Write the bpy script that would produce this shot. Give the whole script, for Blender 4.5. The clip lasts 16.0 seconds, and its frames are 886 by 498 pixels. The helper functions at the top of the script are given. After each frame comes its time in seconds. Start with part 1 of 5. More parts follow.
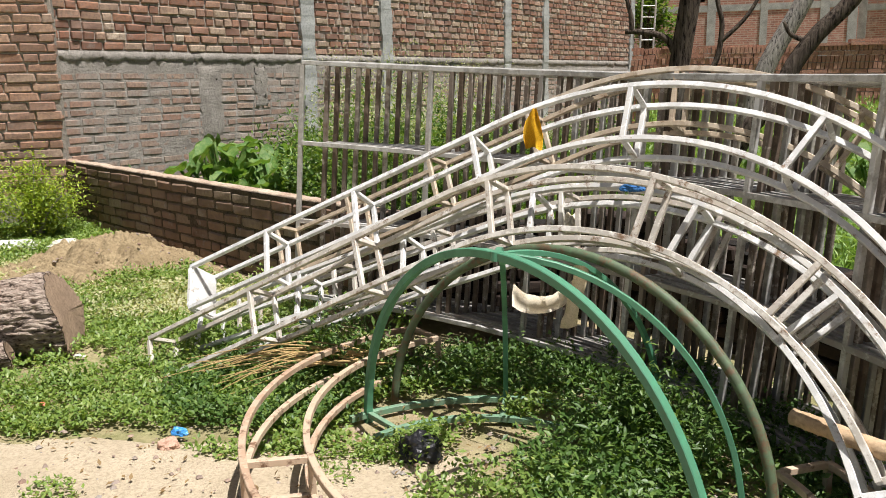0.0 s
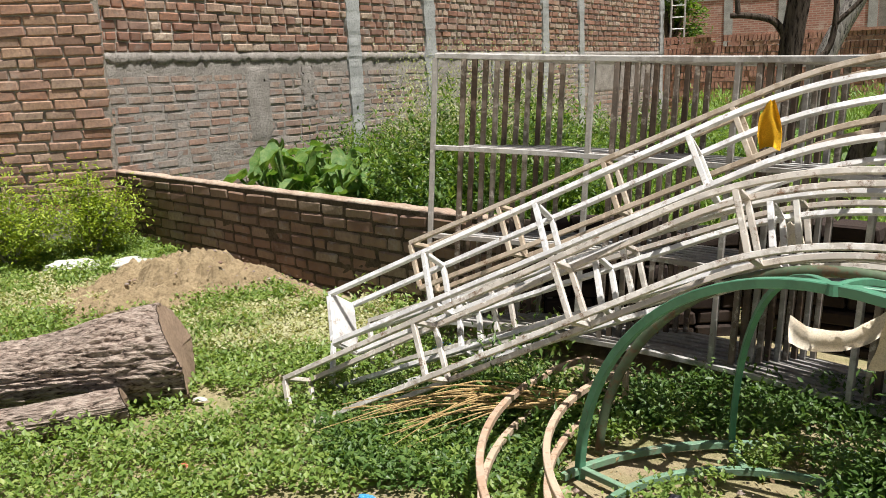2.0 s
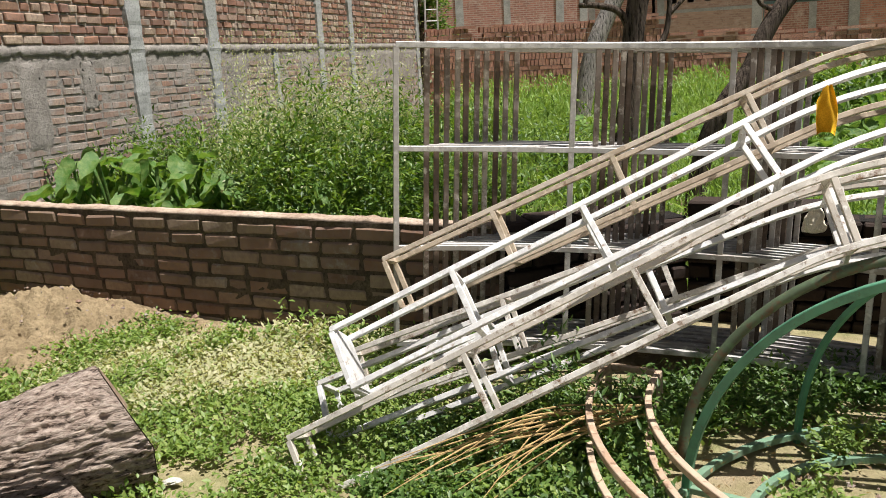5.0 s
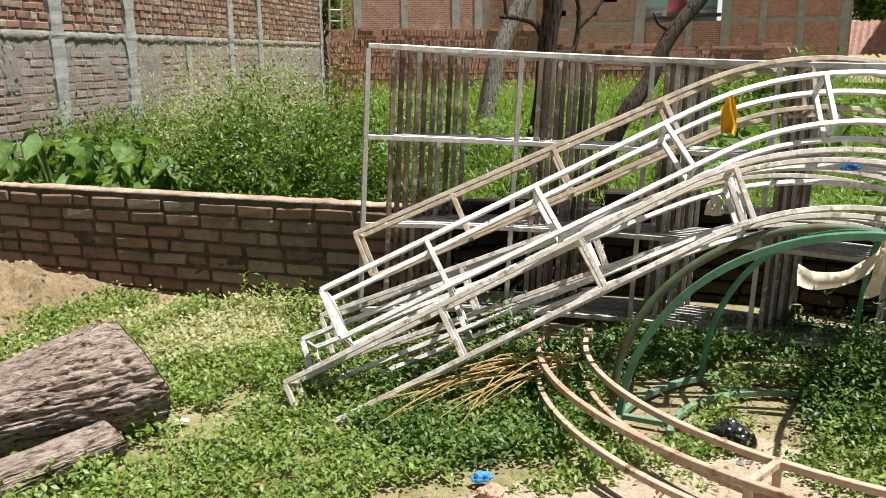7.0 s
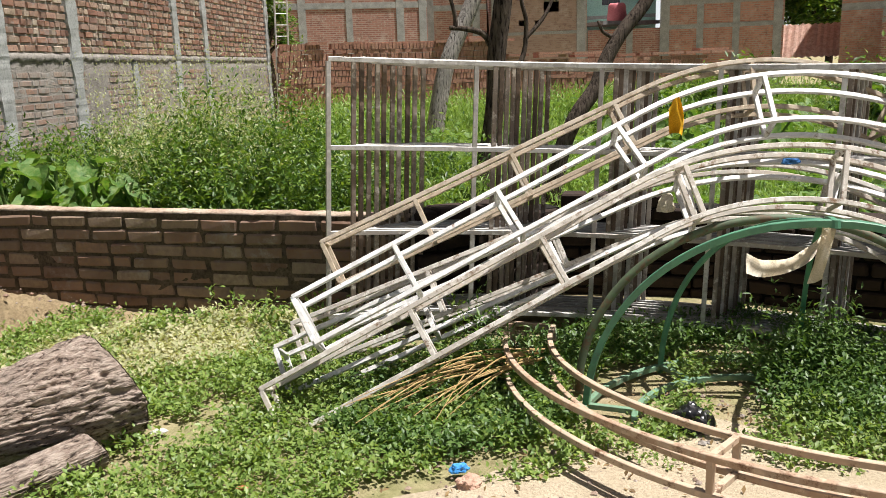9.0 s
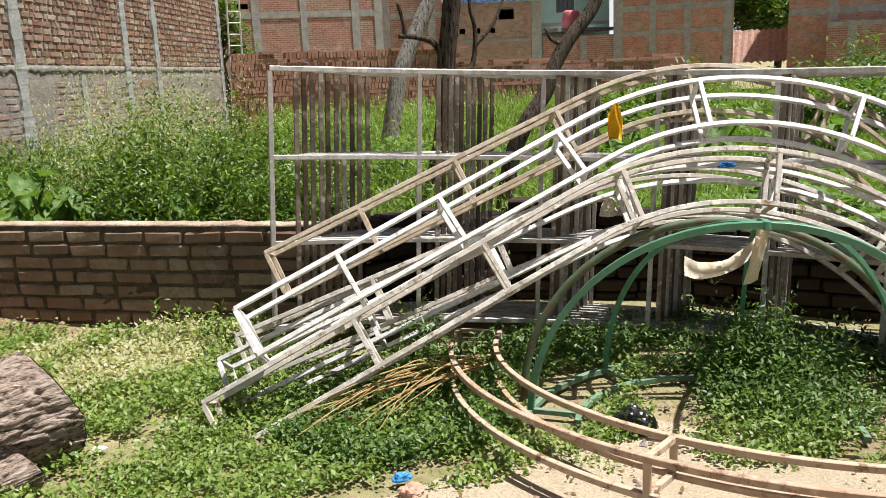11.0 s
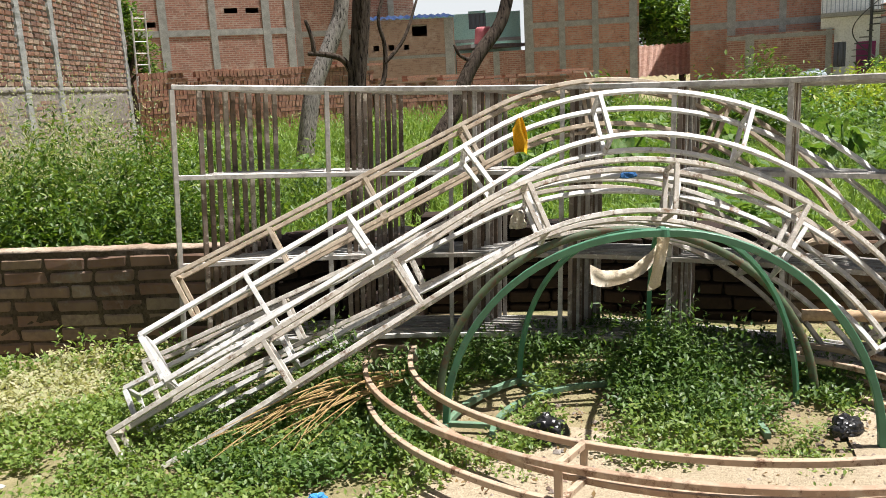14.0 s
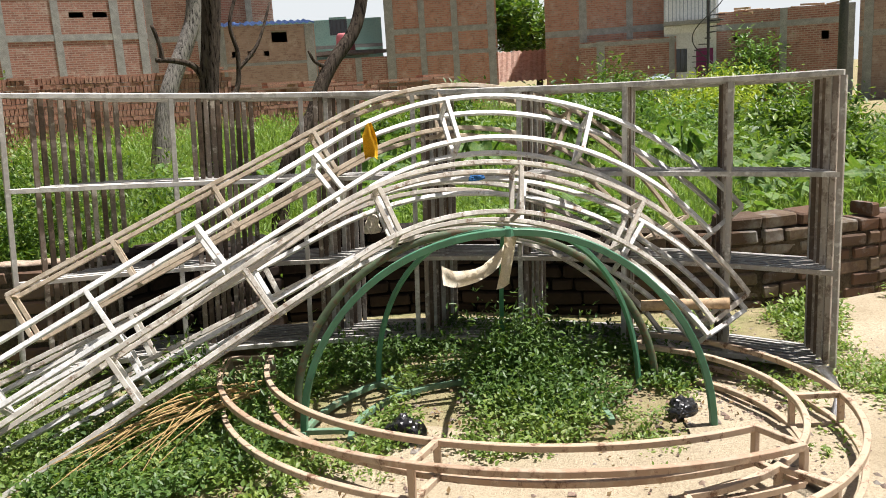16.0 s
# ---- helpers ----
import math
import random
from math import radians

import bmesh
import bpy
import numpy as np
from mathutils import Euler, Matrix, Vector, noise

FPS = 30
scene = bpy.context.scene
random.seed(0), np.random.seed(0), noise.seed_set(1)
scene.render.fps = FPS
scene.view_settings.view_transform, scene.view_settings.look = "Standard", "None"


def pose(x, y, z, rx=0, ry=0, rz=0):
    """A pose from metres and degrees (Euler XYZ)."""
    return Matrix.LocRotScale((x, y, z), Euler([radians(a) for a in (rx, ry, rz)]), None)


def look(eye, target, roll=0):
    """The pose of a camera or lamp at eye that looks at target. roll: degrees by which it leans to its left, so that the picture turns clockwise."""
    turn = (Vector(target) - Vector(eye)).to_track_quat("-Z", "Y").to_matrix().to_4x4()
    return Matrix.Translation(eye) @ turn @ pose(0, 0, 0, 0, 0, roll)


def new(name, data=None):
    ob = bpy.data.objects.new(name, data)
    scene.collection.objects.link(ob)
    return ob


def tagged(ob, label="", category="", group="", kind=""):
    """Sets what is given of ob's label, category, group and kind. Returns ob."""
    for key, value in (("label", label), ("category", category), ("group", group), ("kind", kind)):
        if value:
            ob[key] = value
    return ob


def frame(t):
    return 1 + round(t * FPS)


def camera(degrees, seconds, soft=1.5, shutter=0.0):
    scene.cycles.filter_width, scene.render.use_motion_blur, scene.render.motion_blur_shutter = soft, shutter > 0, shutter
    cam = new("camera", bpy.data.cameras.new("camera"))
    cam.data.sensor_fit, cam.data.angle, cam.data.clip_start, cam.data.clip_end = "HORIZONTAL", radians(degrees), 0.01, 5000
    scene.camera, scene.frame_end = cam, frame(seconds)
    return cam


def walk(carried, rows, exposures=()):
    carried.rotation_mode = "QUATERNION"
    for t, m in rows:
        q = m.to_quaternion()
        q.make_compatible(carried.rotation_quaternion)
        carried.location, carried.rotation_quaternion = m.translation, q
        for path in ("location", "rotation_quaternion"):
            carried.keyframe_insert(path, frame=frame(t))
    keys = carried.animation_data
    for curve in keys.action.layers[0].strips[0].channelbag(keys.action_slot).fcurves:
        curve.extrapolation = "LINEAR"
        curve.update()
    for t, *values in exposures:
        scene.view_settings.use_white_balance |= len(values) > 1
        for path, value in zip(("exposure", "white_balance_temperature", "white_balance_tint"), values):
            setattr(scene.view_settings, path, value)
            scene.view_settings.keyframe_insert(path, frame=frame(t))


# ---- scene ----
cam = camera(56.5, 16.0, soft=0.8)
PATH = [
    (0, (0.539, 0.144, 1.472), (0.205, 1.776, 1.131), -1),
    (0.5, (0.341, 0.307, 1.467), (0.013, 1.940, 1.126), -2.2),
    (1, (0.122, 0.407, 1.465), (-0.205, 2.040, 1.123), -2.3),
    (1.5, (-0.193, 0.466, 1.485), (-0.519, 2.099, 1.142), -2.4),
    (2, (-0.392, 0.562, 1.482), (-0.717, 2.195, 1.134), -2.5),
    (2.5, (-0.617, 0.743, 1.497), (-0.929, 2.377, 1.150), -3.9),
    (3, (-0.798, 0.829, 1.510), (-1.026, 2.476, 1.157), -3.7),
    (3.5, (-1.078, 0.840, 1.536), (-1.174, 2.498, 1.173), -4.5),
    (4, (-1.266, 0.853, 1.552), (-1.266, 2.512, 1.181), -3.9),
    (4.5, (-1.431, 0.961, 1.538), (-1.308, 2.615, 1.161), -4),
    (4.7, (-1.504, 1.013, 1.527), (-1.335, 2.661, 1.145), -3.8),
    (6.8, (-2.093, 0.598, 1.548), (-1.631, 2.186, 1.154), -0.6),
    (7, (-2.105, 0.516, 1.544), (-1.640, 2.103, 1.152), -0.6),
    (7.5, (-2.147, 0.397, 1.537), (-1.669, 1.981, 1.146), -0.7),
    (8, (-2.188, 0.391, 1.541), (-1.680, 1.967, 1.159), -1.4),
    (8.5, (-2.218, 0.415, 1.538), (-1.678, 1.982, 1.163), -1.8),
    (11, (-2.128, 0.378, 1.536), (-1.493, 1.913, 1.177), -2.5),
    (11.5, (-2.119, 0.377, 1.538), (-1.442, 1.895, 1.183), -2.7),
    (12, (-2.117, 0.364, 1.534), (-1.405, 1.868, 1.186), -2.7),
    (12.5, (-2.122, 0.358, 1.536), (-1.397, 1.857, 1.193), -2.8),
    (13, (-2.120, 0.357, 1.535), (-1.390, 1.855, 1.198), -2.9),
    (13.5, (-2.101, 0.354, 1.534), (-1.365, 1.850, 1.200), -3),
    (14, (-2.083, 0.350, 1.533), (-1.299, 1.821, 1.198), -3.2),
    (14.5, (-2.070, 0.335, 1.535), (-1.223, 1.771, 1.201), -3.4),
    (15, (-2.055, 0.316, 1.533), (-1.144, 1.711, 1.200), -3.7),
    (15.5, (-2.041, 0.297, 1.531), (-1.073, 1.654, 1.195), -3.7),
    (16, (-2.027, 0.279, 1.527), (-1.021, 1.606, 1.189), -3.5),
]
walk(cam, [(t, look(eye, target, roll)) for t, eye, target, roll in PATH], [(0.0, 0.36), (4.7, 0.34), (7.0, 0.42), (16.0, 0.43)])

# ---- world and light ----
SUN_AZ, SUN_EL = radians(118), radians(70)
world = bpy.data.worlds.new("world")
scene.world = world
world.use_nodes = True
wn = world.node_tree.nodes
sky = wn.new("ShaderNodeTexSky")
sky.sky_type, sky.sun_disc = "NISHITA", False
sky.sun_elevation, sky.sun_rotation = SUN_EL, SUN_AZ
sky.dust_density, sky.air_density = 4.5, 1.1
wn["Background"].inputs["Strength"].default_value = 0.037
world.node_tree.links.new(sky.outputs[0], wn["Background"].inputs["Color"])
sun = new("sun", bpy.data.lights.new("sun", "SUN"))
sun.data.energy, sun.data.angle, sun.data.color = 6.6, radians(0.55), (1.0, 0.965, 0.93)
sun.matrix_world = look((0, 0, 30), (-math.sin(SUN_AZ) * math.cos(SUN_EL), -math.cos(SUN_AZ) * math.cos(SUN_EL), 30 - math.sin(SUN_EL)))

# ---- materials ----
R = random.Random(7)
N = np.random.default_rng(7)


class Mat:
    """A small writer of node materials."""

    def __init__(self, name, rough=0.8, metal=0.0, spec=0.3):
        self.m = bpy.data.materials.new(name)
        self.m.use_nodes = True
        self.t = self.m.node_tree
        self.b = self.t.nodes["Principled BSDF"]
        self.b.inputs["Roughness"].default_value = rough
        self.b.inputs["Metallic"].default_value = metal
        self.b.inputs["Specular IOR Level"].default_value = spec
        self.co = self.t.nodes.new("ShaderNodeTexCoord").outputs["Object"]

    def link(self, a, b):
        self.t.links.new(a, b)

    def world_co(self):
        self.co = self.t.nodes.new("ShaderNodeNewGeometry").outputs["Position"]
        return self

    def noise(self, scale, detail=4.0, rough=0.6, dist=0.0, stretch=None):
        n = self.t.nodes.new("ShaderNodeTexNoise")
        n.inputs["Scale"].default_value, n.inputs["Detail"].default_value = scale, detail
        n.inputs["Roughness"].default_value, n.inputs["Distortion"].default_value = rough, dist
        if stretch:
            mp = self.t.nodes.new("ShaderNodeMapping")
            mp.inputs["Scale"].default_value = stretch
            self.link(self.co, mp.inputs["Vector"])
            self.link(mp.outputs[0], n.inputs["Vector"])
        else:
            self.link(self.co, n.inputs["Vector"])
        return n.outputs["Fac"]

    def ramp(self, fac, stops):
        r = self.t.nodes.new("ShaderNodeValToRGB")
        el = r.color_ramp.elements
        while len(el) < len(stops):
            el.new(0.5)
        for e, (p, c) in zip(el, stops):
            e.position = p
            e.color = (*c, 1) if len(c) == 3 else c
        self.link(fac, r.inputs[0])
        return r.outputs[0]

    def step(self, fac, lo, hi):
        r = self.t.nodes.new("ShaderNodeMapRange")
        r.inputs["From Min"].default_value, r.inputs["From Max"].default_value = lo, hi
        self.link(fac, r.inputs["Value"])
        return r.outputs[0]

    def mix(self, fac, a, b, mode="MIX"):
        n = self.t.nodes.new("ShaderNodeMix")
        n.data_type, n.blend_type = "RGBA", mode
        for sock, v in ((n.inputs[0], fac), (n.inputs[6], a), (n.inputs[7], b)):
            if isinstance(v, (int, float)):
                sock.default_value = v
            elif isinstance(v, tuple):
                sock.default_value = (*v, 1)
            else:
                self.link(v, sock)
        return n.outputs[2]

    def random(self, island=False):
        if island:
            return self.t.nodes.new("ShaderNodeNewGeometry").outputs["Random Per Island"]
        return self.t.nodes.new("ShaderNodeObjectInfo").outputs["Random"]

    def color(self, c):
        if isinstance(c, tuple):
            self.b.inputs["Base Color"].default_value = (*c, 1)
        else:
            self.link(c, self.b.inputs["Base Color"])
        return self

    def rough(self, fac, lo, hi):
        r = self.t.nodes.new("ShaderNodeMapRange")
        r.inputs["To Min"].default_value, r.inputs["To Max"].default_value = lo, hi
        self.link(fac, r.inputs["Value"])
        self.link(r.outputs[0], self.b.inputs["Roughness"])
        return self

    def bump(self, fac, strength=0.4, distance=0.01):
        n = self.t.nodes.new("ShaderNodeBump")
        n.inputs["Strength"].default_value, n.inputs["Distance"].default_value = strength, distance
        self.link(fac, n.inputs["Height"])
        self.link(n.outputs[0], self.b.inputs["Normal"])
        return self


def metal_mat(name, tones, rust, amount, metal=0.25, rough=(0.35, 0.7)):
    m = Mat(name, 0.5, metal, 0.5).world_co()
    base = m.ramp(m.random(), [(0.0, tones[0]), (0.5, tones[1]), (1.0, tones[2])])
    base = m.mix(m.step(m.noise(9, 6, 0.7), 0.46, 0.56), base, tuple(0.80 * c for c in tones[1]))
    base = m.mix(m.step(m.noise(26, 5), 0.55, 0.68), base, tuple(min(0.85, 1.15 * c) for c in tones[0]))
    spots = m.step(m.noise(16, 8, 0.75), 0.66 - amount, 0.76 - amount)
    streak = m.noise(60, 3)
    col = m.mix(spots, base, m.ramp(streak, [(0.3, tuple(0.55 * c for c in rust)), (0.7, rust)]))
    m.color(col).rough(m.noise(30, 3), *rough).bump(m.noise(120, 4), 0.25, 0.002)
    return m.m


STEEL_WHITE = metal_mat("worn_white_steel", [(0.72, 0.72, 0.71), (0.66, 0.65, 0.63), (0.56, 0.54, 0.50)], (0.27, 0.17, 0.10), 0.09)
STEEL_TAN = metal_mat("rust_stained_steel", [(0.54, 0.45, 0.34), (0.50, 0.40, 0.29), (0.57, 0.50, 0.41)], (0.28, 0.16, 0.09), 0.09)
STEEL_MID = metal_mat("weathered_pale_steel", [(0.68, 0.65, 0.60), (0.60, 0.55, 0.48), (0.50, 0.43, 0.36)], (0.24, 0.145, 0.085), 0.115)
STEEL_GREY = metal_mat("weathered_grey_steel", [(0.46, 0.42, 0.37), (0.25, 0.205, 0.17), (0.11, 0.075, 0.052)], (0.15, 0.09, 0.055), 0.08, 0.3)
STEEL_PALE = metal_mat("galvanised_grey_steel", [(0.52, 0.51, 0.49), (0.42, 0.40, 0.37), (0.30, 0.27, 0.24)], (0.20, 0.13, 0.085), 0.05, 0.3)
STEEL_BROWN = metal_mat("dark_rusted_steel", [(0.17, 0.125, 0.092), (0.12, 0.085, 0.06), (0.085, 0.058, 0.042)], (0.20, 0.12, 0.07), 0.10, 0.15, (0.55, 0.8))
STEEL_RUST = metal_mat("rusty_brown_steel", [(0.46, 0.34, 0.24), (0.52, 0.40, 0.29), (0.36, 0.24, 0.16)], (0.19, 0.10, 0.055), 0.12, 0.1, (0.6, 0.85))
STEEL_GREEN = metal_mat("green_painted_steel", [(0.055, 0.20, 0.115), (0.075, 0.235, 0.14), (0.045, 0.15, 0.085)], (0.13, 0.10, 0.05), 0.05, 0.0, (0.35, 0.6))
STEEL_GREEN_WORN = metal_mat("faded_green_steel", [(0.13, 0.24, 0.15), (0.17, 0.27, 0.18), (0.10, 0.19, 0.115)], (0.20, 0.16, 0.09), 0.09, 0.0, (0.5, 0.75))
STEEL_GREEN_RUST = metal_mat("rusted_green_steel", [(0.07, 0.12, 0.06), (0.08, 0.11, 0.06), (0.06, 0.10, 0.05)], (0.13, 0.08, 0.04), 0.16, 0.0, (0.5, 0.8))


def brick_mat(name, tones, island, smear=0.0, grime=1.0):
    m = Mat(name, 0.92, 0.0, 0.15).world_co()
    k = len(tones) - 1
    base = m.ramp(m.random(island), [(j / k, c) for j, c in enumerate(tones)])
    base = m.mix(m.step(m.noise(35, 6), 0.35, 0.75), base, tuple(grime * c for c in (0.15, 0.10, 0.08)), "MIX")
    base = m.mix(0.18 * grime * grime, base, m.ramp(m.noise(5, 5), [(0.3, (0.16, 0.11, 0.09)), (0.7, (0.50, 0.38, 0.30))]))
    if smear:
        base = m.mix(m.step(m.noise(3.2, 7, 0.7), 0.62 - smear, 0.78 - smear * 0.6), base, m.ramp(m.noise(12, 5), [(0.3, (0.20, 0.195, 0.18)), (0.7, (0.36, 0.345, 0.32))]))
    m.color(base).bump(m.noise(70, 6, 0.7), 0.6, 0.008)
    return m.m


RED = [(0.13, 0.06, 0.042), (0.28, 0.12, 0.075), (0.36, 0.17, 0.10), (0.17, 0.085, 0.065), (0.46, 0.36, 0.26), (0.30, 0.14, 0.09), (0.52, 0.45, 0.35), (0.22, 0.10, 0.07), (0.40, 0.24, 0.15)]
TAN = [(0.24, 0.12, 0.08), (0.42, 0.23, 0.145), (0.36, 0.27, 0.20), (0.29, 0.165, 0.12), (0.46, 0.30, 0.20), (0.33, 0.17, 0.105), (0.22, 0.15, 0.12)]
DARK = [(0.11, 0.062, 0.038), (0.20, 0.105, 0.060), (0.14, 0.095, 0.062), (0.25, 0.14, 0.080), (0.23, 0.185, 0.125), (0.16, 0.080, 0.046), (0.29, 0.23, 0.16)]
GREYED = [(0.24, 0.15, 0.115), (0.32, 0.25, 0.205), (0.33, 0.19, 0.135), (0.42, 0.385, 0.335), (0.25, 0.205, 0.175), (0.37, 0.27, 0.205), (0.30, 0.255, 0.215)]
BRICK_RED = brick_mat("red_brick", RED, False, 0.06)
BRICK_RED_I = brick_mat("red_brick_far", RED, True, 0.06)
BRICK_GREY_I = brick_mat("mortar_smeared_brick", GREYED, True, 0.14)
BRICK_TAN = brick_mat("tan_brick", TAN, False, 0.02)
BRICK_DARK = brick_mat("old_dark_brick", DARK, False, 0.04)
# near-black brick: the deep shade behind the steel stack, put into the colour
BRICK_SHADE = brick_mat("shade_black_brick", [(0.022, 0.018, 0.016), (0.036, 0.027, 0.022), (0.028, 0.022, 0.02)], False, 0.0, grime=0.3)
BRICK_OLD = brick_mat("darker_old_brick", [tuple(0.62 * c for c in t) for t in DARK], False, 0.10, 0.6)
BRICK_PILE_I = brick_mat("stacked_new_brick", [(0.48, 0.21, 0.145), (0.56, 0.28, 0.195), (0.43, 0.19, 0.13), (0.62, 0.35, 0.25)], True)


def rough_mat(name, a, b, scale=6.0, fine=60.0, bump=0.5, dist=0.01, rough=0.95):
    m = Mat(name, rough, 0.0, 0.15).world_co()
    c = m.ramp(m.noise(scale, 7, 0.65), [(0.3, a), (0.7, b)])
    c = m.mix(m.step(m.noise(fine, 4), 0.45, 0.8), c, tuple(0.7 * v for v in a))
    m.color(c).bump(m.noise(fine, 6, 0.7), bump, dist)
    return m.m


CONCRETE = rough_mat("grey_concrete", (0.25, 0.255, 0.245), (0.42, 0.425, 0.41), 4, 45)
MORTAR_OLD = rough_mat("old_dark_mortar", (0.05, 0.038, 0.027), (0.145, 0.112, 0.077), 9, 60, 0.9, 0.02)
# mortar to match, its black standing in for the same shade
MORTAR_SHADE = rough_mat("shade_black_mortar", (0.012, 0.011, 0.010), (0.03, 0.026, 0.023), 7, 60, 0.8, 0.015)
MORTAR = rough_mat("rough_mortar", (0.26, 0.23, 0.20), (0.42, 0.38, 0.33), 7, 60, 0.8, 0.015)
PLASTER = rough_mat("stained_plaster", (0.20, 0.18, 0.16), (0.37, 0.34, 0.305), 5, 40, 0.9, 0.02)
SOIL = rough_mat("brown_soil", (0.25, 0.185, 0.105), (0.45, 0.35, 0.21), 5, 45, 1.0, 0.03)
SAND = rough_mat("pale_sand", (0.39, 0.32, 0.22), (0.54, 0.45, 0.33), 2.2, 75, 0.9, 0.015)
BRICK_LUMP = rough_mat("salmon_brick_lump", (0.42, 0.25, 0.18), (0.58, 0.40, 0.31), 9, 60)
WHITEWASH = rough_mat("whitewash", (0.68, 0.70, 0.72), (0.80, 0.82, 0.84), 1.2, 20, 0.2)
MINT = rough_mat("mint_plaster", (0.32, 0.58, 0.52), (0.42, 0.68, 0.60), 1.2, 20, 0.2)
TILE_ROOF = rough_mat("clay_tile", (0.50, 0.31, 0.24), (0.66, 0.48, 0.40), 4, 9, 0.8, 0.03)
PLASTIC_BLACK = Mat("black_plastic", 0.36, 0.0, 0.5).color((0.012, 0.012, 0.014)).m
CLOTH_YELLOW = rough_mat("yellow_cloth", (0.70, 0.40, 0.02), (0.80, 0.50, 0.04), 12, 200, 0.3, 0.002)
CLOTH_CREAM = rough_mat("cream_rag", (0.62, 0.55, 0.43), (0.74, 0.68, 0.57), 10, 200, 0.3, 0.002)
CLOTH_BLUE = rough_mat("blue_rag", (0.03, 0.10, 0.26), (0.05, 0.16, 0.36), 10, 120, 0.3, 0.002)
CLOTH_GREY = rough_mat("grey_rag", (0.46, 0.47, 0.50), (0.60, 0.61, 0.63), 10, 120, 0.3, 0.002)
SACK = rough_mat("white_sack", (0.42, 0.41, 0.36), (0.58, 0.57, 0.51), 8, 90, 0.3, 0.004)
WRAP_BLUE = Mat("blue_wrapper", 0.3, 0, 0.5).color((0.05, 0.25, 0.60)).m
WRAP_RED = Mat("red_wrapper", 0.35, 0, 0.5).color((0.45, 0.13, 0.07)).m
TARP_BLUE = rough_mat("blue_tarpaulin", (0.05, 0.09, 0.22), (0.08, 0.15, 0.34), 3, 20, 0.3, 0.02, 0.5)
POLE_STEEL = rough_mat("dark_pole", (0.06, 0.065, 0.07), (0.10, 0.105, 0.11), 3, 30, 0.2, 0.004, 0.6)
GLASS_DARK = Mat("dark_glass", 0.08, 0, 0.5).color((0.03, 0.035, 0.04)).m
TANK_GREY = rough_mat("grey_tank", (0.30, 0.36, 0.40), (0.38, 0.44, 0.48), 3, 20, 0.1, 0.004, 0.5)
STRAW = rough_mat("dry_straw", (0.34, 0.225, 0.095), (0.52, 0.37, 0.18), 14, 120, 0.3, 0.003)
BAMBOO = rough_mat("brown_bamboo", (0.36, 0.24, 0.14), (0.54, 0.40, 0.26), 9, 60, 0.4, 0.005, 0.7)


def bark_mat(name, a, b, stretch):
    m = Mat(name, 0.95, 0.0, 0.1)
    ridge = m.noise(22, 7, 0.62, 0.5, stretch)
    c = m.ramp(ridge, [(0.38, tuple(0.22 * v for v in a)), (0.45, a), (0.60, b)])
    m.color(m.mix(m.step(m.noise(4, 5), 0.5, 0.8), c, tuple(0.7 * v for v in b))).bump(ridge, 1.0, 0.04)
    return m.m


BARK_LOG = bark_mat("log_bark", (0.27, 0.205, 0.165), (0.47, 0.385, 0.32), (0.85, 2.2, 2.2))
BARK_TREE = bark_mat("dark_bark", (0.065, 0.05, 0.04), (0.12, 0.095, 0.075), (2, 2, 0.4))
BARK_PALE = bark_mat("pale_bark", (0.24, 0.22, 0.20), (0.38, 0.35, 0.32), (2, 2, 0.4))
CUT_WOOD = rough_mat("cut_wood", (0.20, 0.14, 0.10), (0.36, 0.26, 0.18), 6, 70, 0.5, 0.006)


def leaf_mat(name, tones, gloss=0.45, mottle=0.0):
    m = Mat(name, gloss, 0.0, 0.4)
    k = len(tones) - 1
    col = m.ramp(m.random(True), [(j / k, c) for j, c in enumerate(tones)])
    if mottle:
        col = m.mix(m.step(m.noise(16, 5, 0.7), 0.4, 0.65), col, m.mix(mottle, col, (0.30, 0.36, 0.12)))
        m.bump(m.noise(26, 4), 0.7, 0.02)
    m.color(col)
    tr = m.t.nodes.new("ShaderNodeBsdfTranslucent")
    bright = m.mix(1.0, col, (1.5, 1.5, 0.7), "MULTIPLY")
    m.link(bright, tr.inputs["Color"])
    ms = m.t.nodes.new("ShaderNodeMixShader")
    ms.inputs[0].default_value = 0.35
    m.link(m.b.outputs[0], ms.inputs[1])
    m.link(tr.outputs[0], ms.inputs[2])
    m.link(ms.outputs[0], m.t.nodes["Material Output"].inputs["Surface"])
    return m.m


LEAF_CARPET = leaf_mat("carpet_leaf", [(0.09, 0.155, 0.03), (0.15, 0.23, 0.05), (0.23, 0.31, 0.075), (0.12, 0.20, 0.04), (0.30, 0.36, 0.11)])
LEAF_LUSH = leaf_mat("lush_leaf", [(0.05, 0.105, 0.022), (0.08, 0.15, 0.034), (0.14, 0.22, 0.055)])
LEAF_DRY = leaf_mat("dry_leaf", [(0.42, 0.40, 0.24), (0.34, 0.36, 0.18), (0.50, 0.46, 0.32), (0.24, 0.30, 0.10)], 0.7)
LEAF_BUSH = leaf_mat("bush_leaf", [(0.13, 0.20, 0.02), (0.23, 0.31, 0.035), (0.36, 0.41, 0.06)])
LEAF_WEED = leaf_mat("tall_weed_leaf", [(0.03, 0.07, 0.012), (0.075, 0.145, 0.02), (0.18, 0.26, 0.04)])
LEAF_GRASS = leaf_mat("field_grass", [(0.14, 0.24, 0.05), (0.19, 0.30, 0.07), (0.26, 0.35, 0.10)])
LEAF_SEED = leaf_mat("seed_head", [(0.34, 0.36, 0.22), (0.42, 0.42, 0.28), (0.26, 0.31, 0.15)], 0.8)
